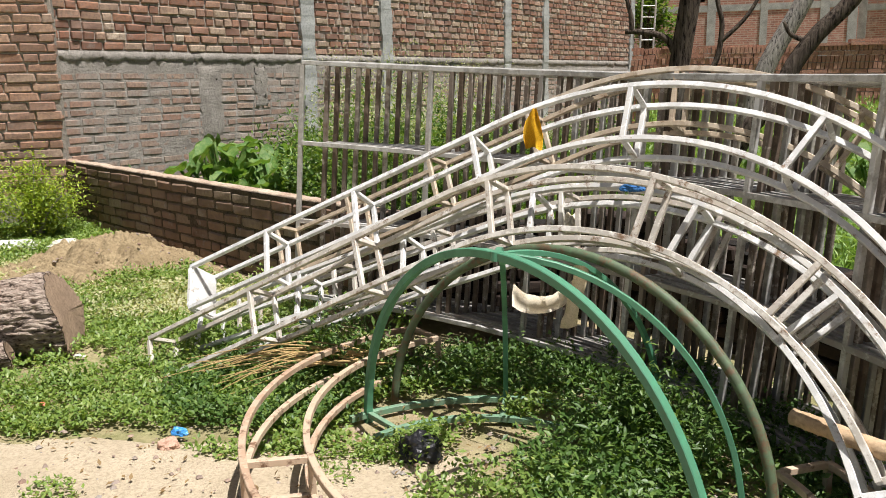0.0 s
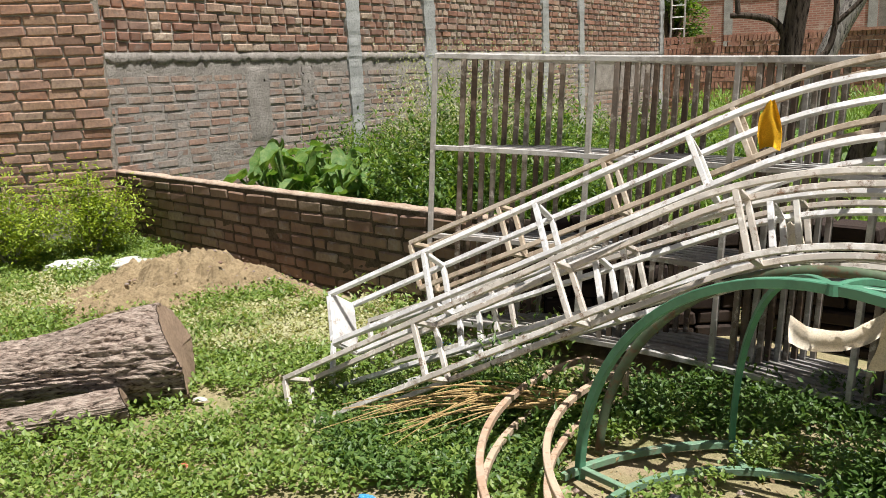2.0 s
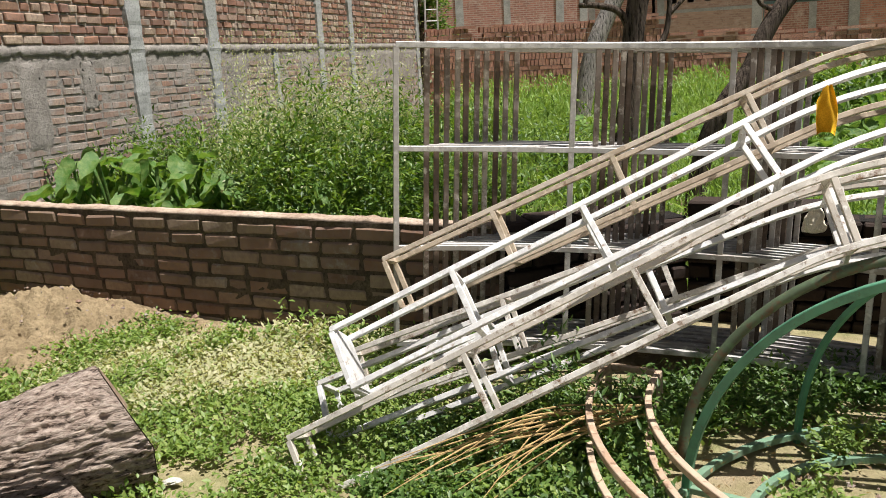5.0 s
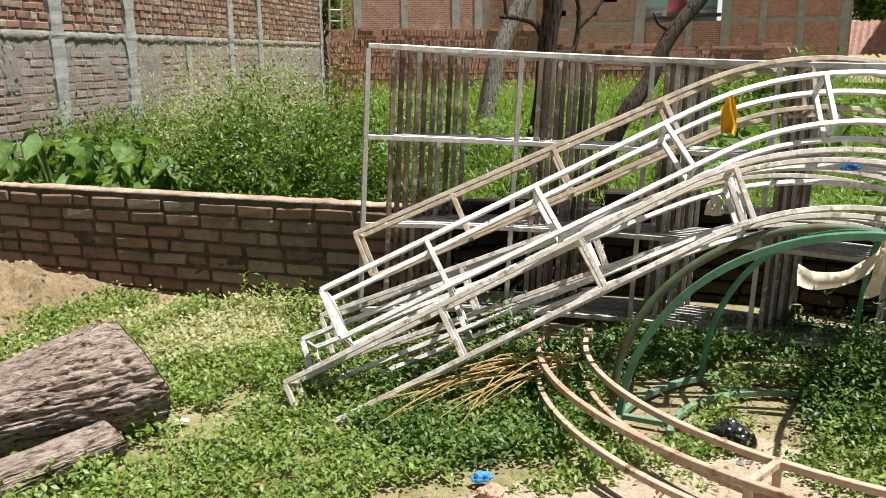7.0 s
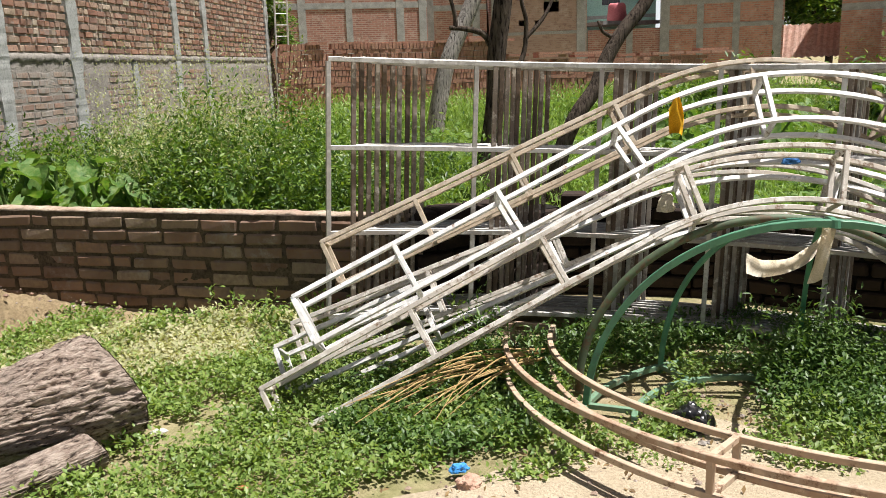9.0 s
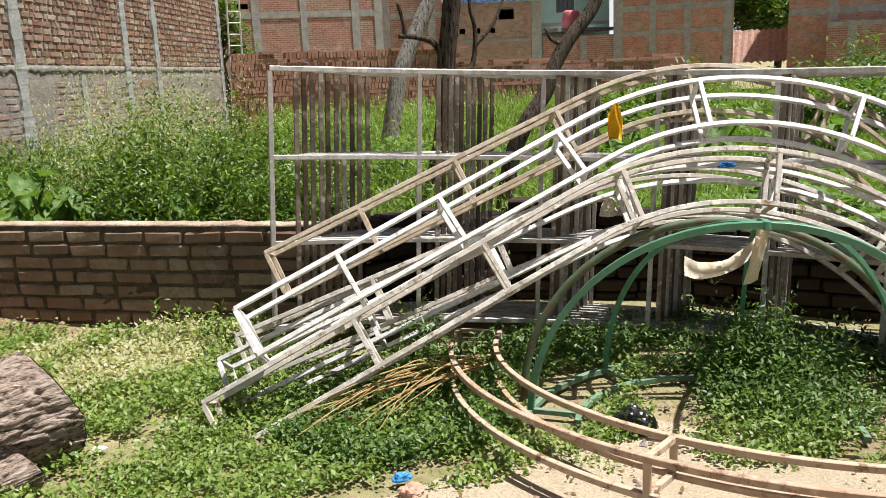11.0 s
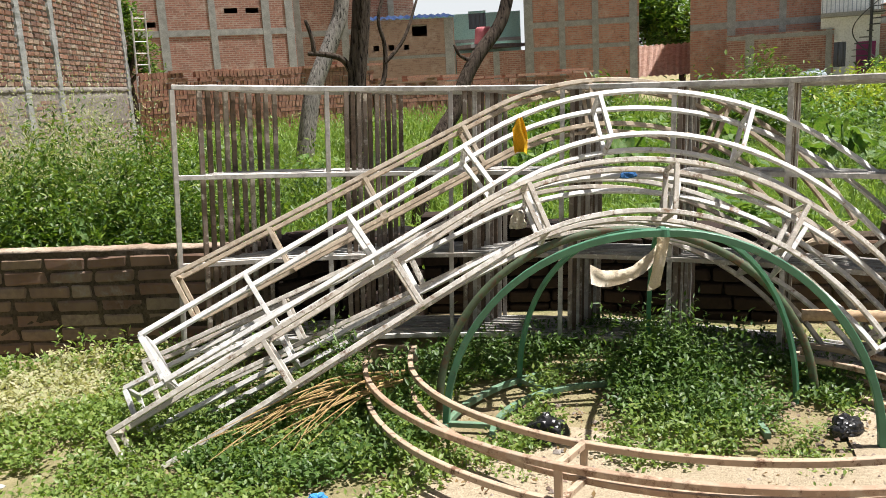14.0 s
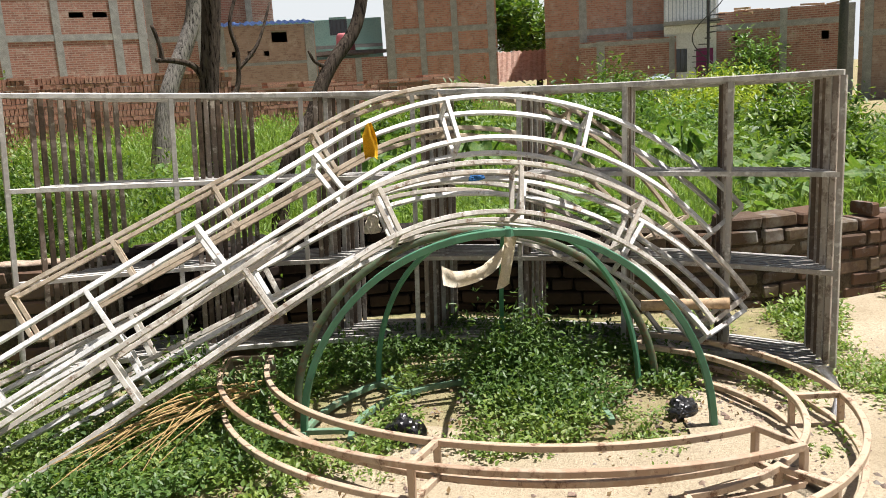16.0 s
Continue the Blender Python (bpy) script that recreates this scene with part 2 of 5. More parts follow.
LEAF_TARO = leaf_mat("taro_leaf", [(0.04, 0.11, 0.02), (0.075, 0.17, 0.03), (0.13, 0.24, 0.05)], 0.55, 0.5)
LEAF_TREE = leaf_mat("far_tree_leaf", [(0.06, 0.13, 0.03), (0.10, 0.19, 0.04), (0.15, 0.25, 0.06)])


def ground_mat():
    m = Mat("earth", 0.97, 0.0, 0.1).world_co()
    soil = m.ramp(m.noise(3.0, 7, 0.65), [(0.3, (0.22, 0.165, 0.10)), (0.7, (0.42, 0.34, 0.22))])
    moss = m.ramp(m.noise(14, 5), [(0.3, (0.15, 0.15, 0.06)), (0.7, (0.33, 0.30, 0.16))])
    m.color(m.mix(m.step(m.noise(0.9, 6, 0.7), 0.40, 0.58), soil, moss)).bump(m.noise(50, 6, 0.7), 0.8, 0.02)
    return m.m


GROUND = ground_mat()


def haze_mat():
    m = bpy.data.materials.new("bright_haze")
    m.use_nodes = True
    t = m.node_tree
    e = t.nodes.new("ShaderNodeEmission")
    e.inputs["Color"].default_value = (0.93, 0.97, 1.0, 1)
    e.inputs["Strength"].default_value = 0.66
    t.links.new(e.outputs[0], t.nodes["Material Output"].inputs["Surface"])
    return m


HAZE = haze_mat()

# ---- mesh helpers ----


def part(name, bm, material, parent=None, label="", smooth=False):
    me = bpy.data.meshes.new(name)
    bm.to_mesh(me)
    bm.free()
    me.materials.append(material)
    if smooth:
        me.polygons.foreach_set("use_smooth", [True] * len(me.polygons))
    ob = new(name, me)
    if parent:
        ob.parent = parent
    if label:
        ob["label"] = label
    return ob


def raw(name, verts, faces, material, parent=None):
    me = bpy.data.meshes.new(name)
    me.from_pydata(verts, [], faces)
    me.materials.append(material)
    ob = new(name, me)
    if parent:
        ob.parent = parent
    return ob


def thing(name, place, label, category, group="", kind=""):
    ob = new(name)
    ob.empty_display_size = 0.1
    ob.matrix_world = place if isinstance(place, Matrix) else Matrix.Translation(place)
    return tagged(ob, label, category, group, kind)


def box(bm, lo, hi, m=None):
    x0, y0, z0 = lo
    x1, y1, z1 = hi
    v = [bm.verts.new(m @ Vector(p) if m else p) for p in ((x0, y0, z0), (x1, y0, z0), (x1, y1, z0), (x0, y1, z0), (x0, y0, z1), (x1, y0, z1), (x1, y1, z1), (x0, y1, z1))]
    for f in ((3, 2, 1, 0), (4, 5, 6, 7), (0, 1, 5, 4), (1, 2, 6, 5), (2, 3, 7, 6), (3, 0, 4, 7)):
        bm.faces.new([v[i] for i in f])
    return v


def bar(bm, pts, a, b, normal, close=False, chamfer=0.18):
    """A bar of rectangular section with softened corners, swept along pts: a across, b along normal."""
    pts = [Vector(p) for p in pts]
    n0 = Vector(normal).normalized()
    c = chamfer
    sec = [(-1 + c, -1), (1 - c, -1), (1, -1 + c), (1, 1 - c), (1 - c, 1), (-1 + c, 1), (-1, 1 - c), (-1, -1 + c)]
    rings = []
    for i, p in enumerate(pts):
        q0, q1 = pts[max(i - 1, 0)], pts[min(i + 1, len(pts) - 1)]
        if close:
            q0, q1 = pts[i - 1], pts[(i + 1) % len(pts)]
        t = (q1 - q0).normalized()
        s = t.cross(n0).normalized()
        n = s.cross(t)
        rings.append([bm.verts.new(p + s * (u * a / 2) + n * (w * b / 2)) for u, w in sec])
    k = len(sec)
    for i in range(len(rings) - (0 if close else 1)):
        r0, r1 = rings[i], rings[(i + 1) % len(rings)]
        for j in range(k):
            bm.faces.new((r0[j], r0[(j + 1) % k], r1[(j + 1) % k], r1[j]))
    if not close:
        bm.faces.new(rings[0][::-1])
        bm.faces.new(rings[-1])


def pipe(bm, pts, radii, sides=8, cap=True):
    """A round limb through pts with a radius at each."""
    pts = [Vector(p) for p in pts]
    if not isinstance(radii, (list, tuple)):
        radii = [radii] * len(pts)
    rings, ref = [], None
    for i, p in enumerate(pts):
        t = (pts[min(i + 1, len(pts) - 1)] - pts[max(i - 1, 0)]).normalized()
        if ref is None:
            ref = Vector((0, 0, 1)) if abs(t.z) < 0.8 else Vector((1, 0, 0))
        s = t.cross(ref).normalized()
        ref = s.cross(t)
        rings.append([bm.verts.new(p + (s * math.cos(a) + ref * math.sin(a)) * radii[i]) for a in [2 * math.pi * j / sides for j in range(sides)]])
    for r0, r1 in zip(rings, rings[1:]):
        for j in range(sides):
            bm.faces.new((r0[j], r0[(j + 1) % sides], r1[(j + 1) % sides], r1[j]))
    if cap:
        bm.faces.new(rings[0][::-1])
        bm.faces.new(rings[-1])


def smooth_line(pts, k=6):
    """Points of a soft curve through pts."""
    p = [Vector(q) for q in pts]
    p = [p[0] * 2 - p[1]] + p + [p[-1] * 2 - p[-2]]
    out = []
    for i in range(1, len(p) - 2):
        for j in range(k):
            t = j / k
            out.append(0.5 * (2 * p[i] + (p[i + 1] - p[i - 1]) * t + (2 * p[i - 1] - 5 * p[i] + 4 * p[i + 1] - p[i + 2]) * t * t + (3 * p[i] - p[i - 1] - 3 * p[i + 1] + p[i + 2]) * t ** 3))
    return out + [p[-2]]


def leaves(name, pos, size, material, parent=None, up=0.35, aspect=0.5, droop=0.0, heading=None):
    """One mesh of folded leaf blades: pos (n, 3), size (n,)."""
    n = len(pos)
    a = N.uniform(0, 2 * np.pi, n) if heading is None else heading
    el = N.normal(up, 0.45, n)
    d = np.c_[np.cos(a) * np.cos(el), np.sin(a) * np.cos(el), np.sin(el)]
    s = np.c_[-np.sin(a), np.cos(a), N.normal(0, 0.35, n)]
    s /= np.linalg.norm(s, axis=1)[:, None]
    nn = np.cross(d, s)
    L = size[:, None]
    base = pos
    w = aspect * 0.5
    mid = base + d * L * 0.45
    left = mid + s * L * w + nn * L * 0.10
    right = mid - s * L * w + nn * L * 0.10
    tip = base + d * L - np.c_[np.zeros(n), np.zeros(n), np.ones(n)] * L * droop
    v = np.stack([base, left, tip, right], 1).reshape(-1, 3)
    i = np.arange(n)[:, None] * 4
    f = np.concatenate([i + [0, 2, 1], i + [0, 3, 2]], 1).reshape(-1, 3)
    me = bpy.data.meshes.new(name)
    me.vertices.add(len(v))
    me.vertices.foreach_set("co", v.astype(np.float32).ravel())
    me.loops.add(len(f) * 3)
    me.polygons.add(len(f))
    me.loops.foreach_set("vertex_index", f.astype(np.int32).ravel())
    me.polygons.foreach_set("loop_start", np.arange(0, len(f) * 3, 3, dtype=np.int32))
    me.update()
    me.validate()
    me.materials.append(material)
    ob = new(name, me)
    if parent:
        ob.parent = parent
    return ob



def broad_leaves(name, pos, size, material, up=0.2):
    """One mesh of broad heart-shaped blades, folded along the midrib and curling at the rim."""
    n = len(pos)
    a, el = N.uniform(0, 2 * np.pi, n), N.normal(up, 0.5, n)
    d = np.c_[np.cos(a) * np.cos(el), np.sin(a) * np.cos(el), np.sin(el)]
    s = np.c_[-np.sin(a), np.cos(a), N.normal(0, 0.3, n)]
    s /= np.linalg.norm(s, axis=1)[:, None]
    nn = np.cross(d, s)
    L = size[:, None]
    rows = []
    for u, w, lift in ((0.12, 0.0, 0.0), (-0.12, 0.26, 0.04), (0.18, 0.48, 0.10), (0.55, 0.36, 0.05), (1.0, 0.0, -0.14), (0.55, -0.36, 0.05), (0.18, -0.48, 0.10), (-0.12, -0.26, 0.04), (0.5, 0.0, -0.03)):
        rows.append(pos + d * L * u + s * L * w + nn * L * (lift + N.normal(0, 0.04, n)[:, None]))
    v = np.stack(rows, 1).reshape(-1, 3)
    i = np.arange(n)[:, None] * 9
    tri = [(0, 8, 1), (1, 8, 2), (2, 8, 3), (3, 8, 4), (4, 8, 5), (5, 8, 6), (6, 8, 7), (7, 8, 0)]
    f = np.concatenate([i + list(q) for q in tri], 1).reshape(-1, 3)
    me = bpy.data.meshes.new(name)
    me.from_pydata(v.tolist(), [], f.tolist())
    me.materials.append(material)
    return new(name, me)

# ---- ground ----


def ground_height(x, y):
    return 0.03 * noise.noise(Vector((x * 0.7, y * 0.7, 0))) + 0.012 * noise.noise(Vector((x * 3, y * 3, 4)))


def ground_sheet():
    bm = bmesh.new()
    xs = [-600, -200, -80, -40, -25] + [-16 + 0.5 * i for i in range(65)] + [25, 40, 80, 200, 600]
    ys = [-600, -200, -80, -40, -25] + [-12 + 0.5 * i for i in range(73)] + [32, 45, 80, 200, 600]
    rows = [[bm.verts.new((x, y, ground_height(x, y))) for x in xs] for y in ys]
    for r0, r1 in zip(rows, rows[1:]):
        for j in range(len(xs) - 1):
            bm.faces.new((r0[j], r0[j + 1], r1[j + 1], r1[j]))
    return tagged(part("ground", bm, GROUND, None, "", True), "bare brown earth yard with mossy weedy patches", "ground", "", "structure")


ground_sheet()


def sky_backdrop():
    """The white summer haze low over the horizon, all round and far off."""
    bm = bmesh.new()
    ring = [(450 * math.cos(2 * math.pi * i / 64), 450 * math.sin(2 * math.pi * i / 64)) for i in range(64)]
    lo, hi = [bm.verts.new((x, y, -2)) for x, y in ring], [bm.verts.new((x, y, 70)) for x, y in ring]
    for i in range(64):
        bm.faces.new((lo[i], lo[(i + 1) % 64], hi[(i + 1) % 64], hi[i]))
    return tagged(part("backdrop", bm, HAZE), "pale white hazy sky along the horizon", "sky", "", "structure")


sky_backdrop()


def sand_patch(name, outline, label):
    """A thin sheet of sand with a wavering edge over the earth."""
    bm = bmesh.new()
    pts = smooth_line([(*p, 0) for p in outline + outline[:1]], 10)[:-1]
    c = sum(pts, Vector()) / len(pts)
    rings = []
    for f in (1.0, 0.93, 0.8, 0.6, 0.4, 0.2):
        ring = []
        for i, p in enumerate(pts):
            q = c + (p - c) * (f + (0.05 * noise.noise(p * 2.3) + 0.025 * noise.noise(p * 7)) * (1 if f > 0.9 else 0.3))
            ring.append(bm.verts.new((q.x, q.y, ground_height(q.x, q.y) + (0.002 if f == 1.0 else 0.018 + 0.012 * noise.noise(q * 3)))))
        rings.append(ring)
    k = len(pts)
    for r0, r1 in zip(rings, rings[1:]):
        for j in range(k):
            bm.faces.new((r0[j], r0[(j + 1) % k], r1[(j + 1) % k], r1[j]))
    bm.faces.new(rings[-1])
    bmesh.ops.recalc_face_normals(bm, faces=bm.faces)
    return tagged(part(name, bm, SAND, None, "", True), label, "sand", "", "structure")


sand_patch("sand_ground", [(-2.6, 2.9), (-1.9, 3.0), (-1.2, 3.06), (-0.5, 3.14), (-0.1, 3.2), (0.15, 2.9), (0.3, 2.45), (0.75, 2.2), (1.0, 2.55), (1.35, 2.65), (1.6, 2.2), (2.3, 2.35), (2.9, 2.75), (3.6, 2.7), (4.5, 1.5), (3.5, -2.5), (0, -4), (-4, -2.5), (-4.5, 1.5), (-3.4, 2.4)], "pale dry sandy ground in front of the steel frames")


def dirt_mound():
    bm = bmesh.new()
    rows = []
    for i in range(133):
        row = []
        for j in range(161):
            x, y = -4.6 + 2.5 * j / 160, 4.7 + 2.2 * i / 132
            u = (x + 3.35) * 0.79 - (y - 6.1) * 0.6
            v = (x + 3.35) * 0.6 + (y - 6.1) * 0.79
            r = (u / (0.62 if u > 0 else 0.95)) ** 2 + (v / (0.62 if v > 0 else 1.05)) ** 2
            h = 0.21 * math.exp(-r * 1.5) + 0.10 * noise.noise(Vector((x * 2.2, y * 2.2, 1))) * math.exp(-r * 0.7) + 0.10 * noise.noise(Vector((x * 6, y * 6, 2))) * math.exp(-r * 0.8) + 0.055 * noise.noise(Vector((x * 15, y * 15, 5))) * math.exp(-r * 0.6) + 0.03 * noise.noise(Vector((x * 37, y * 37, 7))) * math.exp(-r * 0.5)
            row.append(bm.verts.new((x, y, ground_height(x, y) + h + 0.02 * math.exp(-r * 0.5) - 0.010)))
        rows.append(row)
    for r0, r1 in zip(rows, rows[1:]):
        for j in range(160):
            bm.faces.new((r0[j], r0[j + 1], r1[j + 1], r1[j]))
    return tagged(part("dirt_mound", bm, SOIL, None, "", True), "heap of brown loose soil beside the low brick wall", "soil heap")


dirt_mound()

# ---- brick walls ----


def brick_mesh(name, l, h, d, seed, material):
    """One hand-moulded brick, front towards -y, with worn corners; its middle at the origin."""
    r = random.Random(seed)
    bm = bmesh.new()
    v = box(bm, (-l / 2, -d / 2, -h / 2), (l / 2, d / 2, h / 2))
    for q in v:
        q.co += Vector((r.uniform(-1, 1) * 0.009, r.uniform(-1, 1) * 0.005, r.uniform(-1, 1) * 0.008))
    bmesh.ops.bevel(bm, geom=bm.edges[:], offset=0.011, segments=1, affect="EDGES")
    me = bpy.data.meshes.new(name)
    bm.to_mesh(me)
    bm.free()
    me.materials.append(material)
    return me


def courses(length, z0, z1, pitch, blen, joint, headers=0.0, seed=1, skip=0.0):
    """Places (along, height, length) of the bricks of a wall face."""
    r = random.Random(seed)
    out, row, z = [], 0, z0
    while z + pitch <= z1 + 0.01:
        x = -blen * (0.5 if row % 2 else 0.0) + r.uniform(-0.03, 0.03)
        while x < length:
            l = blen * (0.5 if r.random() < headers else 1.0) * r.uniform(0.94, 1.05)
            a, b = max(x, 0), min(x + l, length)
            if b - a > 0.05 and r.random() >= skip:
                out.append((a, b, z))
            x += l + joint
        z += pitch
        row += 1
    return out


def joined_bricks(name, places, pitch, joint, frame_m, proud, material, parent, seed=3):
    """Bricks too many or too far to pick singly, as one mesh; frame_m: x along the wall, y inwards."""
    r = random.Random(seed)
    verts, faces = [], []
    for a, b, z in places:
        p = proud * r.uniform(0.3, 1.5)
        h = pitch - joint
        c = 0.011
        zz = z + r.uniform(-0.004, 0.004)
        i = len(verts)
        for x, y, q in ((a, 0.02, zz), (b, 0.02, zz), (b, 0.02, zz + h), (a, 0.02, zz + h), (a + c, -p, zz + c), (b - c, -p, zz + c), (b - c, -p, zz + h - c), (a + c, -p, zz + h - c)):
            verts.append(frame_m @ Vector((x + r.uniform(-0.004, 0.004), y + (r.uniform(-0.3, 0.3) * proud if y < 0 else 0), q + r.uniform(-0.004, 0.004))))
        faces += [[i + k for k in f] for f in ((4, 5, 6, 7), (0, 1, 5, 4), (1, 2, 6, 5), (2, 3, 7, 6), (3, 0, 4, 7))]
    ob = raw(name, verts, faces, material, parent)
    ob["kind"] = "stuff"
    return ob


def wall_frame(p0, p1):
    """Frame of a wall face seen with p0 to the viewer's left: x along it, y into the wall."""
    d = Vector((p1[0] - p0[0], p1[1] - p0[1], 0))
    l = d.length
    d.normalize()
    m = Matrix(((d.x, -d.y, 0, p0[0]), (d.y, d.x, 0, p0[1]), (0, 0, 1, 0), (0, 0, 0, 1)))
    return m, l


def single_bricks(places, pitch, joint, m, depth, proud, material, parent, seed=5):
    """Each brick an object of its own on a few shared meshes."""
    r = random.Random(seed)
    kinds = [brick_mesh("brick", 0.24, pitch - joint, depth, 50 + k, material) for k in range(5)]
    for a, b, z in places:
        ob = new("brick", R.choice(kinds))
        ob.parent = parent
        p = proud * r.uniform(0.2, 1.6)
        ob.matrix_basis = m @ pose((a + b) / 2, depth / 2 - p, z + (pitch - joint) / 2 + 0.009 * noise.noise(Vector((a * 0.9, z * 3, seed))), r.uniform(-0.8, 0.8), r.uniform(-1.4, 1.4), r.uniform(-0.8, 0.8)) @ Matrix.Diagonal(((b - a) / 0.24, 1, 1, 1))


def mortar_wash(parent, m, l, top, material, seed, base, rise, cell=0.035):
    """Mortar rubbed unevenly over a brick face: it drowns some bricks and leaves others bare."""
    nx, nz = int(l / cell), int((top + 0.05) / cell)
    verts, faces = [], []
    for i in range(nz + 1):
        for j in range(nx + 1):
            x, z = l * j / nx, -0.05 + (top + 0.05) * i / nz
            y = base - rise * noise.noise(Vector((x * 1.7, z * 1.9, seed))) - 0.7 * rise * noise.noise(Vector((x * 6, z * 7, seed + 3))) - 0.4 * rise * noise.noise(Vector((x * 17, z * 19, seed + 5)))
            verts.append(m @ Vector((x, y, z)))
    for i in range(nz):
        for j in range(nx):
            a = i * (nx + 1) + j
            faces.append((a, a + 1, a + nx + 2, a + nx + 1))
    ob = raw("mortar_wash", verts, faces, material, parent)
    ob["label"] = "mortar rubbed over the brick face"
    return ob


HOUSE_A, HOUSE_B = (-5.17, 7.90), (1.02, 21.70)


def house():
    """The long brick house beside the yard: its side wall with concrete columns and a plinth band."""
    ho = thing("brick_house", (0, 0, 0), "long unplastered brick house with grey columns and mortar-smeared lower half", "house")
    m, l = wall_frame(HOUSE_A, HOUSE_B)
    bm = bmesh.new()
    box(bm, (0, 0.012, -0.1), (l, 0.24, 5.4), m)
    box(bm, (l - 0.24, 0.24, -0.1), (l, 6.0, 5.4), m)
    part("wall_core", bm, MORTAR, ho, "grey-brown mortar between the bricks")
    lower = courses(l, 0.0, 1.70, 0.096, 0.27, 0.016, 0.25, 11)
    joined_bricks("lower_bricks", lower, 0.096, 0.018, m, 0.0055, BRICK_GREY_I, ho, 4)
    upper = courses(l, 1.86, 5.3, 0.104, 0.235, 0.018, 0.40, 12)
    near = [q for q in upper if q[0] < 3.7 and q[2] < 3.0][:300]
    rest = [q for q in upper if q not in set(near)]
    single_bricks(near, 0.104, 0.020, m, 0.10, 0.016, BRICK_RED, ho, 6)
    joined_bricks("upper_bricks", rest, 0.104, 0.020, m, 0.016, BRICK_RED_I, ho, 7)
    mortar_wash(ho, m, l, 1.74, PLASTER, 21, 0.0, 0.0085)
    # the plinth band: a ragged strip of spilled concrete
    bm = bmesh.new()
    k = 700
    rows = []
    for i in range(k + 1):
        x = l * i / k
        low = 1.735 + 0.05 * noise.noise(Vector((x * 6, 0, 0))) + 0.035 * noise.noise(Vector((x * 27, 0, 3)))
        ring = [(x, 0.02, low - 0.01), (x, -0.014 - 0.018 * noise.noise(Vector((x * 14, 5, 0))), low + 0.02), (x, -0.016 - 0.018 * noise.noise(Vector((x * 19, 8, 0))), 1.79), (x, -0.012, 1.845 + 0.008 * noise.noise(Vector((x * 12, 0, 9)))), (x, 0.02, 1.85)]
        rows.append([bm.verts.new(m @ Vector(p)) for p in ring])
    for r0, r1 in zip(rows, rows[1:]):
        for j in range(4):
            bm.faces.new((r0[j], r1[j], r1[j + 1], r0[j + 1]))
    part("plinth_band", bm, PLASTER, ho, "ragged grey concrete band", True)
    # plaster patches smeared over the lower bricks
    for x0, x1, z0, z1 in ((1.85, 2.25, 0.8, 1.72), (2.75, 3.0, 1.15, 1.7), (5.7, 6.4, 0.6, 1.7), (8.2, 8.8, 0.6, 1.7), (10.9, 15.0, 1.0, 1.72)):
        g = []
        bm = bmesh.new()
        for i in range(15):
            g.append([bm.verts.new(m @ Vector((x0 + (x1 - x0) * j / 10 + 0.06 * noise.noise(Vector((i * 0.6, j, x0))), -0.012 - 0.006 * noise.noise(Vector((i, j * 1.3, x1))) if 0 < i < 14 and 0 < j < 10 else 0.012, z0 + (z1 - z0) * i / 14 + 0.03 * noise.noise(Vector((i, j * 0.7, 3)))))) for j in range(11)])
        for a, b in zip(g, g[1:]):
            for j in range(10):
                bm.faces.new((a[j], a[j + 1], b[j + 1], b[j]))
        part("plaster_smear", bm, PLASTER, ho, "grey plaster smeared over brick", True)
    for s, w, z0 in ((3.76, 0.26, 0.0), (5.48, 0.27, 0.0), (7.3, 0.16, 0.0), (9.1, 0.24, 0.0), (10.6, 0.24, 0.0), (14.98, 0.26, 0.0)):
        bm = bmesh.new()
        ring0 = None
        for i in range(121):
            z = z0 + 5.4 * i / 120
            j1, j2 = 0.03 * noise.noise(Vector((s, z * 3, 0))) + 0.02 * noise.noise(Vector((s, z * 11, 2))), 0.03 * noise.noise(Vector((s, z * 3, 7))) + 0.02 * noise.noise(Vector((s, z * 11, 5)))
            top = 1.75 if s == 7.3 else 9
            p = 0.035 if z < 1.8 else 0.045
            ring = [bm.verts.new(m @ Vector(q)) for q in ((s - w / 2 + j1, 0.03, min(z, top)), (s - w / 2 + j1 + 0.01, -p + 0.4 * j2, min(z, top)), (s + w / 2 + j2 - 0.01, -p + 0.4 * j1, min(z, top)), (s + w / 2 + j2, 0.03, min(z, top)))]
            if ring0:
                for j in range(3):
                    bm.faces.new((ring0[j], ring0[j + 1], ring[j + 1], ring[j]))
            ring0 = ring
        part("column", bm, CONCRETE, ho, "grey cast concrete column", False)
    return ho


house()


def yard_side_wall():
    """The brick pier and wall beside the house corner."""
    w = thing("side_brick_wall", (0, 0, 0), "tan and red brick wall of the next plot meeting the house corner", "brick wall", "", "structure")
    p0, p1 = (-7.6, 6.9), (-5.08, 7.90)
    m, l = wall_frame(p0, p1)
    bm = bmesh.new()
    box(bm, (-2, 0.012, -0.1), (l, 0.24, 4.6), m)
    part("wall_core", bm, MORTAR, w)
    pl = courses(l, 0.35, 4.5, 0.098, 0.27, 0.014, 0.12, 21)
    near = [q for q in pl if q[2] < 2.7][:300]
    single_bricks(near, 0.098, 0.014, m, 0.1, 0.014, BRICK_TAN, w, 22)
    joined_bricks("upper_bricks", [q for q in pl if q[2] >= 2.7], 0.098, 0.014, m, 0.02, BRICK_RED_I, w, 23)
    bm = bmesh.new()
    box(bm, (-2, -0.03, -0.1), (l + 0.02, 0.05, 0.36), m)
    part("footing", bm, PLASTER, w, "grey plastered footing")
    return w


yard_side_wall()
LOW_A, LOW_B = (-5.20, 7.96), (-0.75, 5.05)


